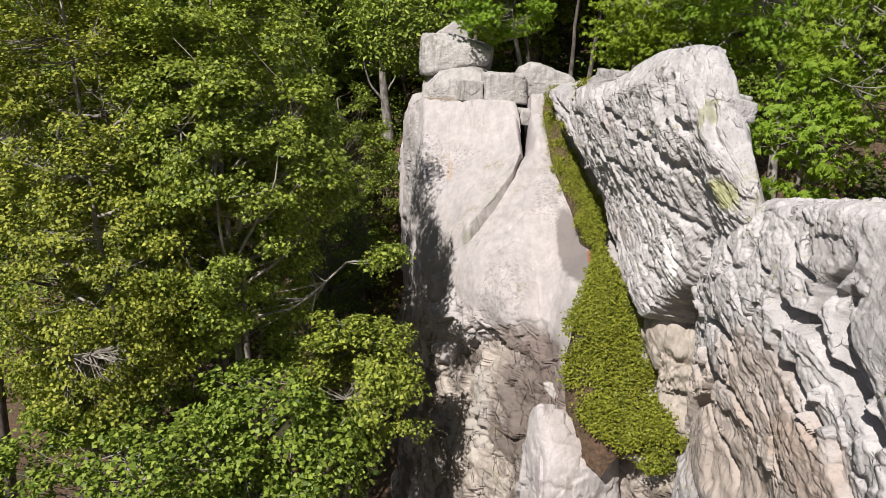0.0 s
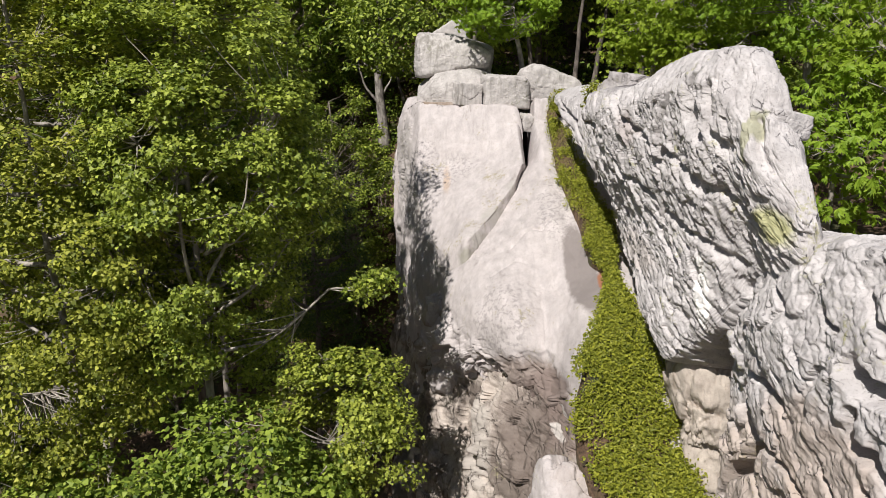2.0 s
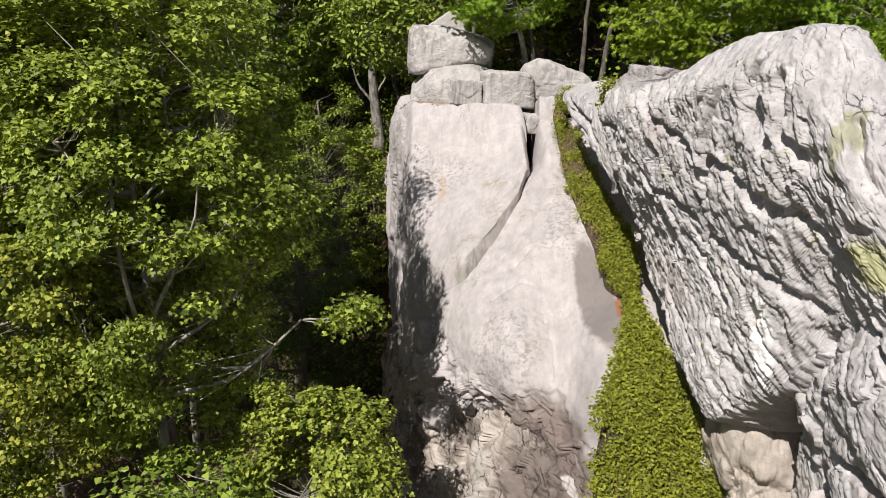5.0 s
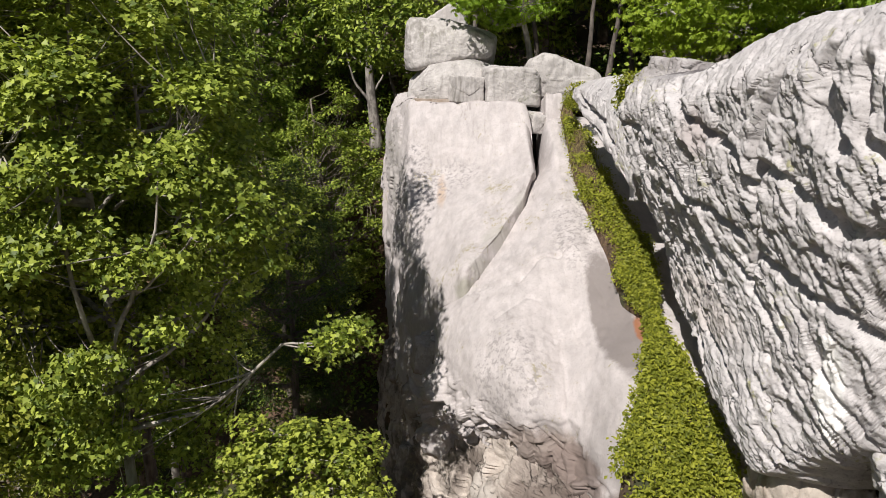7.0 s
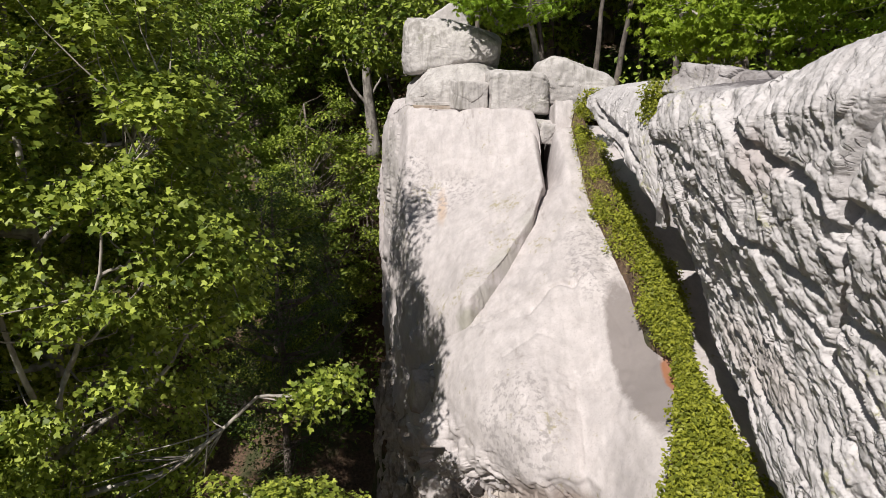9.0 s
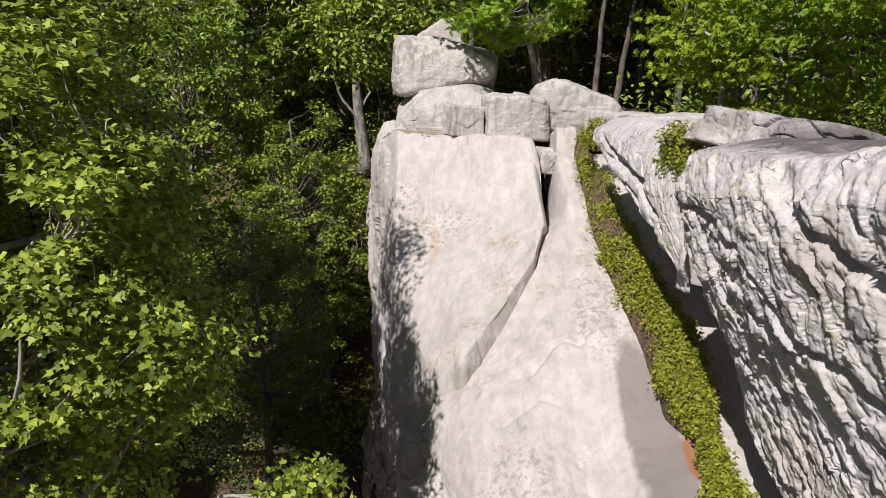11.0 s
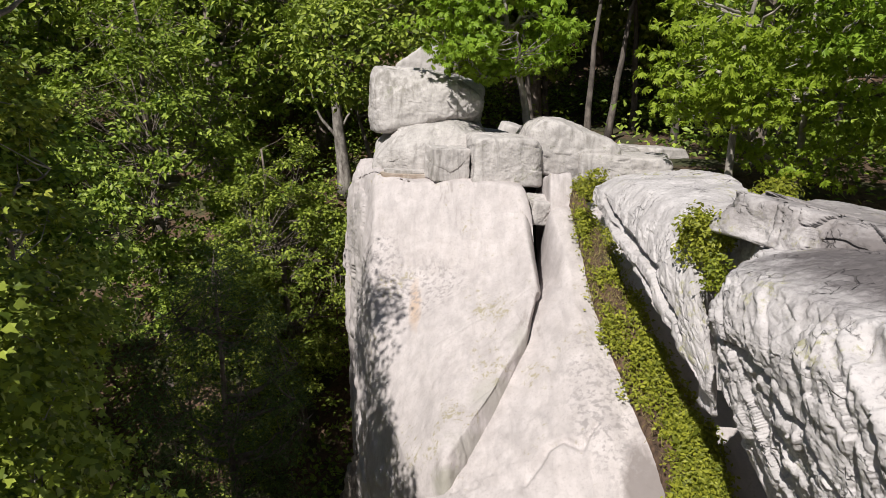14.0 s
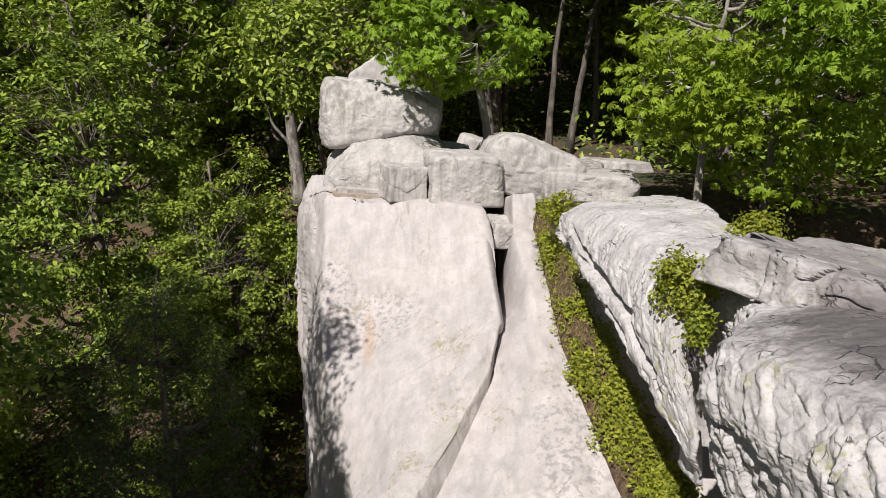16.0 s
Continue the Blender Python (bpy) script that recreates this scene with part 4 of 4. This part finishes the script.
tagged(block_rock("cliff_column", (3.34, 25.7, 9.6), (0.26, 1.0, 1.55), (-18, 0, 0), ROCK_SLAB, power=14), "narrow pale rock column beside a dark crack", "rock")
tagged(block_rock("chock_stone", (2.97, 25.45, 10.50), (0.31, 0.4, 0.29), (4, 8, 5), ROCK_STONE, [((1, -0.3, -1), 0.32)], power=14), "small grey stone wedged in a crack", "stone")
tagged(block_rock("capstone", (0.55, 28.9, 12.70), (1.42, 1.25, 0.80), (0, 3, -4), ROCK_STONE, [((0, -1, 0.8), 1.15), ((0.55, -0.2, 1.0), 0.98), ((0.25, 0, 1.0), 0.82), ((-1, -0.6, -0.2), 1.65), ((0.28, -0.3, -1.0), 0.80), ((0.6, -1, 0.05), 1.36), ((0.9, -0.2, -0.8), 1.30)], power=15, n=80, strength=1.2), "large flat-topped pale boulder on stacked stones", "boulder")
tagged(block_rock("top_rock", (0.35, 30.9, 13.35), (0.72, 0.6, 0.85), (0, 12, 0), ROCK_STONE, [((-1, 0, 1), 0.62), ((1, -0.3, 0.8), 0.85)], power=20), "white pointed rock behind the top boulder", "rock")
tagged(block_rock("ledge_stone", (0.60, 28.05, 11.66), (1.45, 1.3, 0.56), (0, -9, 0), ROCK_STONE, [((-1, -0.2, 1.4), 0.86), ((-0.5, -1, -0.2), 1.3), ((0.4, -1, 0.6), 1.20), ((0.7, -0.2, 1), 0.88), ((0.1, -1, 1.0), 1.05), ((-0.6, -1, 0.9), 1.10)], power=15, n=70, strength=1.1), "flat pale stone lying on the cliff ledge", "stone")
tagged(block_rock("thin_slab", (0.0, 27.5, 11.10), (0.62, 0.95, 0.055), (0, 1, 3), ROCK_TAN, [((-1, -1, 0), 1.0)], power=16, n=40, strength=0.4), "thin reddish layer of rock under a ledge stone", "rock")
tagged(block_rock("thin_slab", (0.08, 27.6, 11.19), (0.55, 0.95, 0.045), (0, -1, -4), ROCK_STONE, [((-1, -0.6, 0), 0.85)], power=16, n=40, strength=0.4), "thin grey layer of rock under a ledge stone", "rock")
tagged(block_rock("cube_stone", (0.97, 26.40, 11.42), (0.43, 0.42, 0.38), (0, 3, 14), ROCK_STONE, [((1, -1, 0.2), 0.62)], power=26, strength=0.7), "squarish grey stone on the cliff ledge", "stone")
tagged(block_rock("middle_stone", (2.24, 26.5, 11.50), (0.79, 0.8, 0.53), (0, 2, 4), ROCK_STONE, [((1, -0.2, 0.9), 0.86), ((-0.8, 0, 1), 0.86), ((1, -1, 0), 1.0)], power=18, n=64), "rounded pale block on the cliff ledge", "stone")
tagged(block_rock("side_boulder", (3.78, 27.0, 11.62), (1.15, 1.1, 0.62), (0, 19, 0), ROCK_STONE, [((-1, -0.3, -0.6), 1.15), ((1, 0, 1.2), 0.95), ((-0.8, 0, 1), 0.95), ((0, -1, -0.6), 1.1)], power=12, n=56), "smooth whitish boulder sloping to one side", "boulder")
tagged(block_rock("side_slab", (5.0, 26.5, 11.34), (1.1, 0.8, 0.30), (0, 4, -6), ROCK_STONE, [((1, -0.2, 0.9), 0.95), ((1, -1, -0.3), 1.15)], power=16, n=56), "flat tapering rock slab beside a boulder", "rock")
for at, half, turn in (((3.9, 30.2, 11.1), (0.5, 0.5, 0.35), (5, 10, 20)), ((4.7, 31.2, 11.2), (0.6, 0.5, 0.4), (0, -12, 40)), ((5.7, 30.4, 11.05), (0.8, 0.6, 0.3), (4, 6, -15)), ((2.5, 31.0, 11.3), (0.5, 0.5, 0.5), (0, 8, 10)), ((3.4, 32.2, 11.4), (0.7, 0.4, 0.4), (0, 14, -20)), ((7.2, 31.3, 11.05), (0.9, 0.7, 0.25), (0, 5, 25))):
    tagged(block_rock("shaded_rock", at, half, turn, ROCK_STONE, [((-1, -1, 0.4), 0.8 * half[0] + 0.1), ((1, -0.5, 0.8), 0.95 * half[0])], power=16, n=24), "grey angular rock in forest shade", "rock", group="rocks behind the ledge")
tagged(block_rock("top_slab", (5.50, 17.85, 11.60), (1.62, 1.15, 0.24), (4, 10, 28), ROCK_WALL, [((-1, -0.3, 0.5), 1.45), ((-1, 1, 0.2), 1.7), ((-0.3, -1, 0.6), 1.1), ((-0.8, -1, -0.8), 1.5)], relief=relief_broken, strength=0.8, n=84, power=18), "flat broken slab on top of the rock wall", "rock")

# ---- vegetation in the gully ----
rows = np.array([(3.64, 25.0, 11.0, 0.16), (3.69, 24.0, 10.45, 0.25), (3.75, 23.0, 9.95, 0.36), (3.77, 22.0, 9.5, 0.43), (3.82, 20.8, 9.08, 0.43), (3.93, 19.2, 8.6, 0.39), (3.90, 17.9, 8.05, 0.30), (3.90, 17.4, 7.86, 0.10), (3.86, 16.6, 7.6, 0.07), (3.70, 15.7, 7.4, 0.36), (3.46, 14.4, 7.1, 0.60), (3.3, 13.6, 6.7, 0.74), (3.36, 13.0, 6.0, 0.82), (3.62, 12.4, 5.5, 0.86), (4.0, 11.8, 5.15, 0.6)])
rng = np.random.RandomState(5)
k = 78000
t = rng.uniform(0, len(rows) - 1, k)
w = np.stack([np.interp(t, np.arange(len(rows)), rows[:, j]) for j in range(4)], 1)
a = rng.uniform(-1.15, 1.15, k)
edge = 1 + 0.45 * vnoise(np.stack((t * 3.1, np.sign(a) * 5.0, a * 0), 1), 9) + 0.25 * vnoise(np.stack((t * 9.3, np.sign(a) * 5.0, a * 0), 1), 19)
pts = w[:, :3].copy()
pts[:, 0] += a * w[:, 3]
tuft = vnoise(pts * np.array((3.2, 2.0, 2.0)), 15)
keep = (np.abs(a) < edge) & (rng.uniform(-1, 1, k) < 0.80 + 1.3 * tuft + 0.35 * np.clip(t - 6, -1, 1) - 0.85 * np.clip((4.6 - t) / 1.5, 0, 1))
pts[:, 2] += 0.17 * np.maximum(0, 1 - a * a) + 0.09 * tuft
pts = pts[keep]
k = len(pts)
sa = np.linspace(-1, 1, 13)
st = np.linspace(0, len(rows) - 1.5, 160)
sw = np.stack([np.interp(st, np.arange(len(rows)), rows[:, j]) for j in range(4)], 1)
soil = np.stack((sw[:, None, 0] + 1.02 * sa[None] * sw[:, None, 3], np.repeat(sw[:, None, 1], 13, 1), sw[:, None, 2] - 0.09 + 0.17 * (1 - sa[None] ** 2) - 0.30 * sa[None] ** 6), 2).reshape(-1, 3)
soil[:, 2] += 0.05 * fbm(soil * 4.0, 3, 0.5, 47)
soil = np.concatenate((soil, soil - np.array((0, 0, 0.5))))
sn = np.arange(160 * 13).reshape(160, 13)
sf = np.stack((sn[:-1, :-1], sn[:-1, 1:], sn[1:, 1:], sn[1:, :-1]), 2).reshape(-1, 4).tolist()
rim = list(sn[:, 0]) + list(sn[-1, 1:]) + list(sn[-2::-1, -1]) + list(sn[0, -2:0:-1])
sf += [[int(a0), int(b0), int(b0) + 2080, int(a0) + 2080] for a0, b0 in zip(rim, rim[1:] + rim[:1])]
tagged(new("gully_soil", mesh_from("gully_soil", soil, sf, LITTER)), "brown soil lying in the rock gully", "soil", kind="structure")
leaf_mat_on("gully_shrubs", pts, np.tile(np.array((-0.1, -0.45, 0.8)), (k, 1)), 0.066, "oval", LEAF_SHRUB, 6, "yellow-green low shrubs filling the rock gully", "shrub")

gk = 2600
gt = rng.uniform(0.2, 5.6, gk)
gw = np.stack([np.interp(gt, np.arange(len(rows)), rows[:, j]) for j in range(4)], 1)
ga = rng.uniform(-1.05, 1.05, gk)
grass = gw[:, :3].copy()
grass[:, 0] += ga * gw[:, 3]
grass[:, 2] += 0.10 * np.maximum(0, 1 - ga * ga) - 0.03
dry = vnoise(grass * np.array((2.6, 1.5, 1.5)) + 9, 17) > -0.25
grass = grass[dry]
gn = unit(rng.normal(size=grass.shape) * np.array((1, 1, 0.15)))
tagged(new("dry_grass", leaves("dry_grass", grass, gn, unit(np.array((-0.25, -0.5, 0.8)) + rng.normal(size=grass.shape) * 0.45), 0.15 * rng.uniform(0.6, 1.3, len(grass)), "straw", DRY_GRASS)), "dry tan grass between shrubs in the gully", "grass", kind="stuff")


def bush(name, at, half, count, leaf, seed, label):
    r = np.random.RandomState(seed)
    p = unit(r.normal(size=(count, 3))) * r.uniform(0.2, 1, (count, 1)) ** 0.5 * np.array(half)
    p *= 1 + 0.75 * vnoise(unit(p) * 1.6 + seed, seed)[:, None] + 0.35 * vnoise(p * 6 + seed, seed + 1)[:, None]
    return leaf_mat_on(name, p + np.array(at), unit(p), leaf, "oval", LEAF_SHRUB, seed, label, "bush", 0.03)


bush("cleft_bush", (3.66, 18.35, 11.56), (0.24, 0.34, 0.23), 2200, 0.06, 31, "green leafy bush growing from a rock cleft")
bush("gully_bush", (4.0, 11.75, 5.0), (0.34, 0.36, 0.30), 1500, 0.06, 36, "yellow-green low bush at the gully foot")
bush("ledge_bush", (3.66, 23.6, 11.35), (0.22, 0.25, 0.32), 900, 0.065, 32, "small green bush on the rock edge")
bush("cleft_bush", (3.60, 17.8, 11.28), (0.12, 0.16, 0.20), 450, 0.055, 35, "trailing green shoots in a rock cleft")
bush("top_bush", (5.1, 19.6, 11.85), (0.25, 0.2, 0.18), 700, 0.07, 33, "small green tuft on top of the rock")

# ---- trees ----
MAPLE = "tall broad maple with pale branches and open crown"
tree("maple_tree", (-5.0, 16.4, -5), (-4.8, 16.2, 14.4), 0.16, (-5.1, 16.2, 10.0), (2.7, 2.3, 5.4), 530, 118, 0.086, "maple", LEAF_MAPLE, BARK_PALE, 11, MAPLE, gaps=0.36, limbs=18, clump_r=0.27, bend=1.8, twist=0.45, extra=(
    (((-5.0, 15.4, 6.9), (-4.5, 15.4, 8.2), (-3.57, 14.75, 9.44), (-3.2, 14.6, 10.7)), 0.09), (((-4.9, 15.5, 7.0), (-3.64, 15.95, 7.9), (-2.8, 16.0, 9.1)), 0.08), (((-4.7, 15.7, 6.4), (-3.6, 15.9, 6.7), (-2.3, 15.9, 7.8), (-1.4, 15.7, 7.9)), 0.08), (((-4.9, 15.3, 8.0), (-4.7, 14.6, 9.8), (-4.5, 14.5, 11.6)), 0.07), (((-4.6, 15.4, 8.6), (-3.8, 15.6, 9.6), (-3.1, 15.7, 10.4)), 0.05), (((-4.6, 15.4, 10.0), (-3.9, 15.9, 10.9), (-3.4, 16.2, 11.6)), 0.05), (((-4.9, 16.2, 8.4), (-3.9, 14.9, 8.9), (-2.9, 14.7, 9.9)), 0.05), (((-4.8, 16.3, 9.2), (-3.6, 16.4, 9.6), (-2.5, 15.6, 9.6)), 0.05), (((-4.8, 16.3, 9.8), (-3.6, 15.0, 10.6), (-2.8, 14.9, 11.7)), 0.05)))
tree("maple_tree", (-8.2, 16.2, -5), (-7.9, 16.0, 14.6), 0.16, (-8.0, 15.9, 8.9), (3.0, 2.3, 6.6), 480, 125, 0.088, "broad", LEAF_MAPLE, BARK_PALE, 12, MAPLE, gaps=0.34, limbs=13, clump_r=0.275, twist=0.42)
tree("maple_tree", (-3.0, 17.0, -5), (-2.4, 16.6, 5.8), 0.15, (-2.1, 16.0, 4.7), (1.7, 1.1, 1.8), 125, 140, 0.086, "maple", LEAF_MAPLE, BARK_PALE, 13, "small maple beside the cliff foot", gaps=0.40, limbs=7, clump_r=0.26, twist=0.42)
tree("maple_tree", (-9.5, 20.0, -5), (-9.3, 19.8, 15.5), 0.19, (-9.3, 20.0, 10.0), (3.4, 3.0, 6.6), 420, 105, 0.105, "broad", LEAF_MAPLE, BARK_PALE, 14, MAPLE, gaps=0.34, limbs=11, clump_r=0.29, twist=0.42, extra=((((-8.6, 18.6, 9.4), (-7.9, 17.4, 8.9), (-7.3, 17.1, 8.4)), 0.05),))
tree("maple_tree", (-6.4, 13.0, -5), (-6.4, 13.0, 4.6), 0.14, (-6.7, 13.6, 2.6), (3.2, 1.9, 3.0), 200, 70, 0.115, "broad", LEAF_FAR, BARK_PALE, 15, "young maple in the shade below taller crowns", gaps=0.42, limbs=9, clump_r=0.28)
tree("maple_tree", (-6.2, 20.6, -5), (-6.0, 20.5, 13.5), 0.14, (-5.8, 20.5, 11.4), (1.2, 1.2, 2.5), 85, 84, 0.10, "broad", LEAF_MAPLE, BARK_PALE, 16, "slender maple beside the cliff", gaps=0.36, limbs=8, clump_r=0.29)
HICKORY = "slim pale-barked tree with drooping bright leaves"
tree("maple_tree", (-7.2, 21.6, -5), (-7.0, 21.4, 13.5), 0.22, (-7.0, 21.5, 10.6), (2.3, 2.2, 3.2), 220, 70, 0.12, "broad", LEAF_FAR, BARK_DARK, 17, "dense maple standing in the valley", gaps=0.28, limbs=11, clump_r=0.36)
tree("maple_tree", (-3.9, 14.8, -5), (-3.9, 14.8, 5.0), 0.12, (-3.9, 14.7, 3.4), (2.1, 1.4, 2.3), 150, 62, 0.125, "broad", LEAF_FAR, BARK_PALE, 18, "young maple filling the valley floor", gaps=0.3, limbs=7, clump_r=0.30)
# added tree; its unseen crown throws dappled shade on the tall slab's edge
tree("forest_tree", (-6.3, 20.4, -5), (-4.6, 19.0, 15.4), 0.09, (-4.15, 18.6, 15.3), (0.75, 2.0, 0.8), 56, 36, 0.12, "oval", LEAF_FAR, BARK_DARK, 26, "slender leaning tree added to dapple the tall slab", gaps=0.25, limbs=5, clump_r=0.3, bend=4.0)
# tree beside the cliff; its dark leaf colour stands in for shade
tree("hemlock_tree", (-4.9, 27.6, -5), (-4.7, 27.4, 8.6), 0.20, (-4.8, 27.4, 4.4), (2.3, 2.0, 4.9), 330, 74, 0.105, "blade", LEAF_SHADED, BARK_DARK, 27, "fine-leaved tree beside the cliff, shade put into its leaf colour", gaps=0.25, limbs=16, clump_r=0.42, flat=0.35)
# two crowns added out of view, only to shade the hollow by the cliff
SHADE = "unseen tall tree added to shade the valley"
tree("forest_tree", (-13.6, 19.0, -5), (-12.4, 19.6, 19.0), 0.32, (-11.8, 20.0, 17.3), (3.6, 3.4, 2.7), 190, 40, 0.21, "oval", LEAF_FAR, BARK_DARK, 19, SHADE, gaps=0.25, limbs=11, clump_r=0.5)
tree("forest_tree", (-11.5, 15.0, -5), (-10.2, 16.6, 19.0), 0.32, (-9.3, 17.2, 17.4), (2.9, 2.6, 2.3), 110, 40, 0.21, "oval", LEAF_FAR, BARK_DARK, 20, SHADE, gaps=0.3, limbs=11, clump_r=0.5)
tree("hickory_tree", (9.4, 18.4, 7.4), (9.2, 18.2, 12.2), 0.10, (9.0, 18.0, 10.2), (2.2, 1.6, 1.9), 120, 15, 0.17, "compound", LEAF_HICKORY, BARK_PALE, 25, HICKORY, limbs=8, clump_r=0.34, gaps=0.25, flat=0.3)
tree("hickory_tree", (3.35, 28.7, 10.8), (2.2, 28.2, 16.6), 0.13, (2.1, 27.4, 14.5), (1.8, 1.4, 1.3), 120, 22, 0.145, "compound", LEAF_HICKORY, BARK_PALE, 21, HICKORY, limbs=8, clump_r=0.36, gaps=0.25, flat=0.35)
tree("hickory_tree", (6.9, 25.2, 9.2), (6.7, 25.0, 16.5), 0.11, (6.7, 25.0, 14.3), (1.6, 1.3, 2.3), 90, 22, 0.145, "compound", LEAF_HICKORY, BARK_PALE, 22, HICKORY, limbs=9, clump_r=0.46, gaps=0.45, flat=0.18)
tree("hickory_tree", (10.8, 22.8, 7.4), (10.2, 22.5, 19.0), 0.16, (10.0, 22.4, 15.2), (2.9, 2.4, 2.9), 170, 24, 0.155, "compound", LEAF_HICKORY, BARK_PALE, 23, HICKORY, limbs=9, clump_r=0.48, gaps=0.46, flat=0.18)
tree("hickory_tree", (12.5, 17.8, 7.4), (12.0, 17.8, 17.0), 0.16, (11.6, 18.0, 12.6), (2.8, 2.4, 2.8), 170, 24, 0.155, "compound", LEAF_HICKORY, BARK_PALE, 24, HICKORY, limbs=9, clump_r=0.48, gaps=0.46, flat=0.18)

tree("hickory_tree", (8.9, 26.2, 9.2), (8.8, 26.0, 16.5), 0.11, (8.9, 25.8, 13.2), (2.1, 1.6, 2.3), 110, 22, 0.145, "compound", LEAF_HICKORY, BARK_PALE, 28, HICKORY, limbs=9, clump_r=0.46, gaps=0.45, flat=0.18)


def forest(k, y, clumps, per, leaf):
    return tree("forest_tree", (0, y, -40), (0.4, y, -25), 0.24 + 0.04 * k, (0.2, y, -31.2), (3.4, 3.4, 6.6), clumps, per, leaf, "oval", LEAF_FAR, BARK_DARK, 60 + k, "tall leafy forest tree among dense woods", gaps=0.42, limbs=11, clump_r=0.34, flat=0.5)


near_protos = [forest(0, 200, 360, 64, 0.20), forest(1, 220, 360, 64, 0.20)]
far_protos = [forest(2, 240, 300, 26, 0.36), forest(3, 260, 300, 26, 0.36)]
fr = np.random.RandomState(77)
# the nearer woods, tree by tree
spots = [(-6.2, 33.0, 0.62), (-9.5, 36.5, 1.0), (-6.0, 37.5, 0.92), (-4.2, 35.0, 0.75), (-13.5, 33.5, 1.1), (-14.5, 26.0, 1.05), (-11.0, 29.0, 0.8),
         (9.5, 29.5, 0.8), (14.0, 27.0, 0.9), (13.5, 33.0, 1.0), (16.5, 22.0, 0.85), (18.5, 29.0, 1.0), (11.5, 38.0, 0.9), (20.0, 36.0, 1.0),
         # unseen trees beside the start of the path, added to shade the valley floor
         (-10.5, 7.0, 0.95), (-14.0, 9.5, 1.0), (-8.5, 2.5, 0.9), (-13.0, 1.0, 1.0)]
for gx in np.arange(-44, 46, 5.6):
    for gyy in (43, 50, 58, 67):
        x, y = gx + fr.uniform(-1.8, 1.8), gyy + fr.uniform(-2, 2)
        if abs(x) > 0.72 * y + 6 or abs(x + 3.8) < 3.0 and y < 48:
            continue
        spots.append((x, y, fr.uniform(0.85, 1.2)))
used = set()
for k, (x, y, sc) in enumerate(spots):
    z = float(ground_z(np.array([x]), np.array([y]))[0]) - 0.2
    m = pose(x, y, z, fr.uniform(-3, 3), fr.uniform(-3, 3), fr.uniform(0, 360)) @ Matrix.Scale(sc, 4)
    proto = (near_protos if k < 18 else far_protos)[k % 2]
    if proto.name in used:
        tagged(copy_thing(proto, m), group="forest trees")
    else:
        used.add(proto.name)
        proto.matrix_basis = m
for p in near_protos + far_protos:
    tagged(p, group="forest trees")

# tall trees on the level ground behind the ledge: bare stems, unseen crowns high above added to darken the woods
tall = tree("tall_tree", (0, 300, -60), (0.5, 300, -49.5), 0.14, (0.3, 300, -51.0), (3.3, 3.3, 2.5), 220, 30, 0.26, "oval", LEAF_FAR, BARK_STEM, 81, "tall slim forest tree with a bare stem", gaps=0.2, limbs=14, clump_r=0.5, bend=3.0)
first = True
for x, y, sc, lean in ((7.6, 38.0, 1.0, 3), (6.5, 36.8, 0.92, -5), (4.9, 40.0, 1.05, 2), (9.2, 35.2, 0.95, 4), (1.6, 36.5, 1.0, -3), (-1.2, 39.5, 1.05, 3), (11.8, 33.0, 1.0, -3), (6.0, 43.0, 1.1, 2), (1.0, 43.0, 1.05, -4), (9.6, 41.5, 1.1, 3)):
    z = float(ground_z(np.array([x]), np.array([y]))[0]) - 0.2
    m = pose(x, y, z, lean, -lean / 2, 57 * x) @ Matrix.Scale(sc, 4)
    if first:
        tall.matrix_basis, first = m, False
        tagged(tall, group="tall trees")
    else:
        copy_thing(tall, m)

# low growth on the forest floor
ur = np.random.RandomState(91)
uc = np.stack((ur.uniform(-24, 22, 900), ur.uniform(18, 52, 900)), 1)
ok = ((uc[:, 0] > 7) & (uc[:, 0] < 13) & (uc[:, 1] > 26) & (uc[:, 1] < 33)) | ~((uc[:, 0] > -2.5) & (uc[:, 0] < 13) & (uc[:, 1] < 41)) & ~((uc[:, 0] < 0) & (uc[:, 1] < 31)) & ~((uc[:, 0] > -2) & (uc[:, 1] < 20))
uc = uc[ok]
up3 = np.repeat(np.stack((uc[:, 0], uc[:, 1], ground_z(uc[:, 0], uc[:, 1]) + 0.7), 1), 70, 0)
up3 = up3 + ur.normal(size=up3.shape) * np.array((0.55, 0.55, 0.5))
leaf_mat_on("undergrowth", up3, np.tile(np.array((0.0, -0.3, 0.6)), (len(up3), 1)), 0.22, "oval", LEAF_FAR, 92, "green leafy undergrowth covering the forest slope", "undergrowth", 0.1)
tree("beech_tree", (-3.4, 44.8, 7.5), (-4.2, 44.6, 18.5), 0.36, (-4.0, 44.8, 17.0), (3.4, 3.0, 3.0), 200, 34, 0.19, "oval", LEAF_FAR, BARK_BEECH_SHADED, 71, "old beech with a forked pale bare trunk", gaps=0.3, limbs=9, clump_r=0.5, extra=(
    (((-3.6, 44.7, 10.2), (-4.6, 44.5, 11.6), (-4.9, 44.3, 13.5)), 0.17), (((-3.7, 44.7, 10.6), (-2.9, 44.5, 11.9), (-2.5, 44.4, 13.2)), 0.14), (((-3.8, 44.6, 12.2), (-4.7, 44.4, 13.0), (-5.6, 44.3, 14.4)), 0.12)))
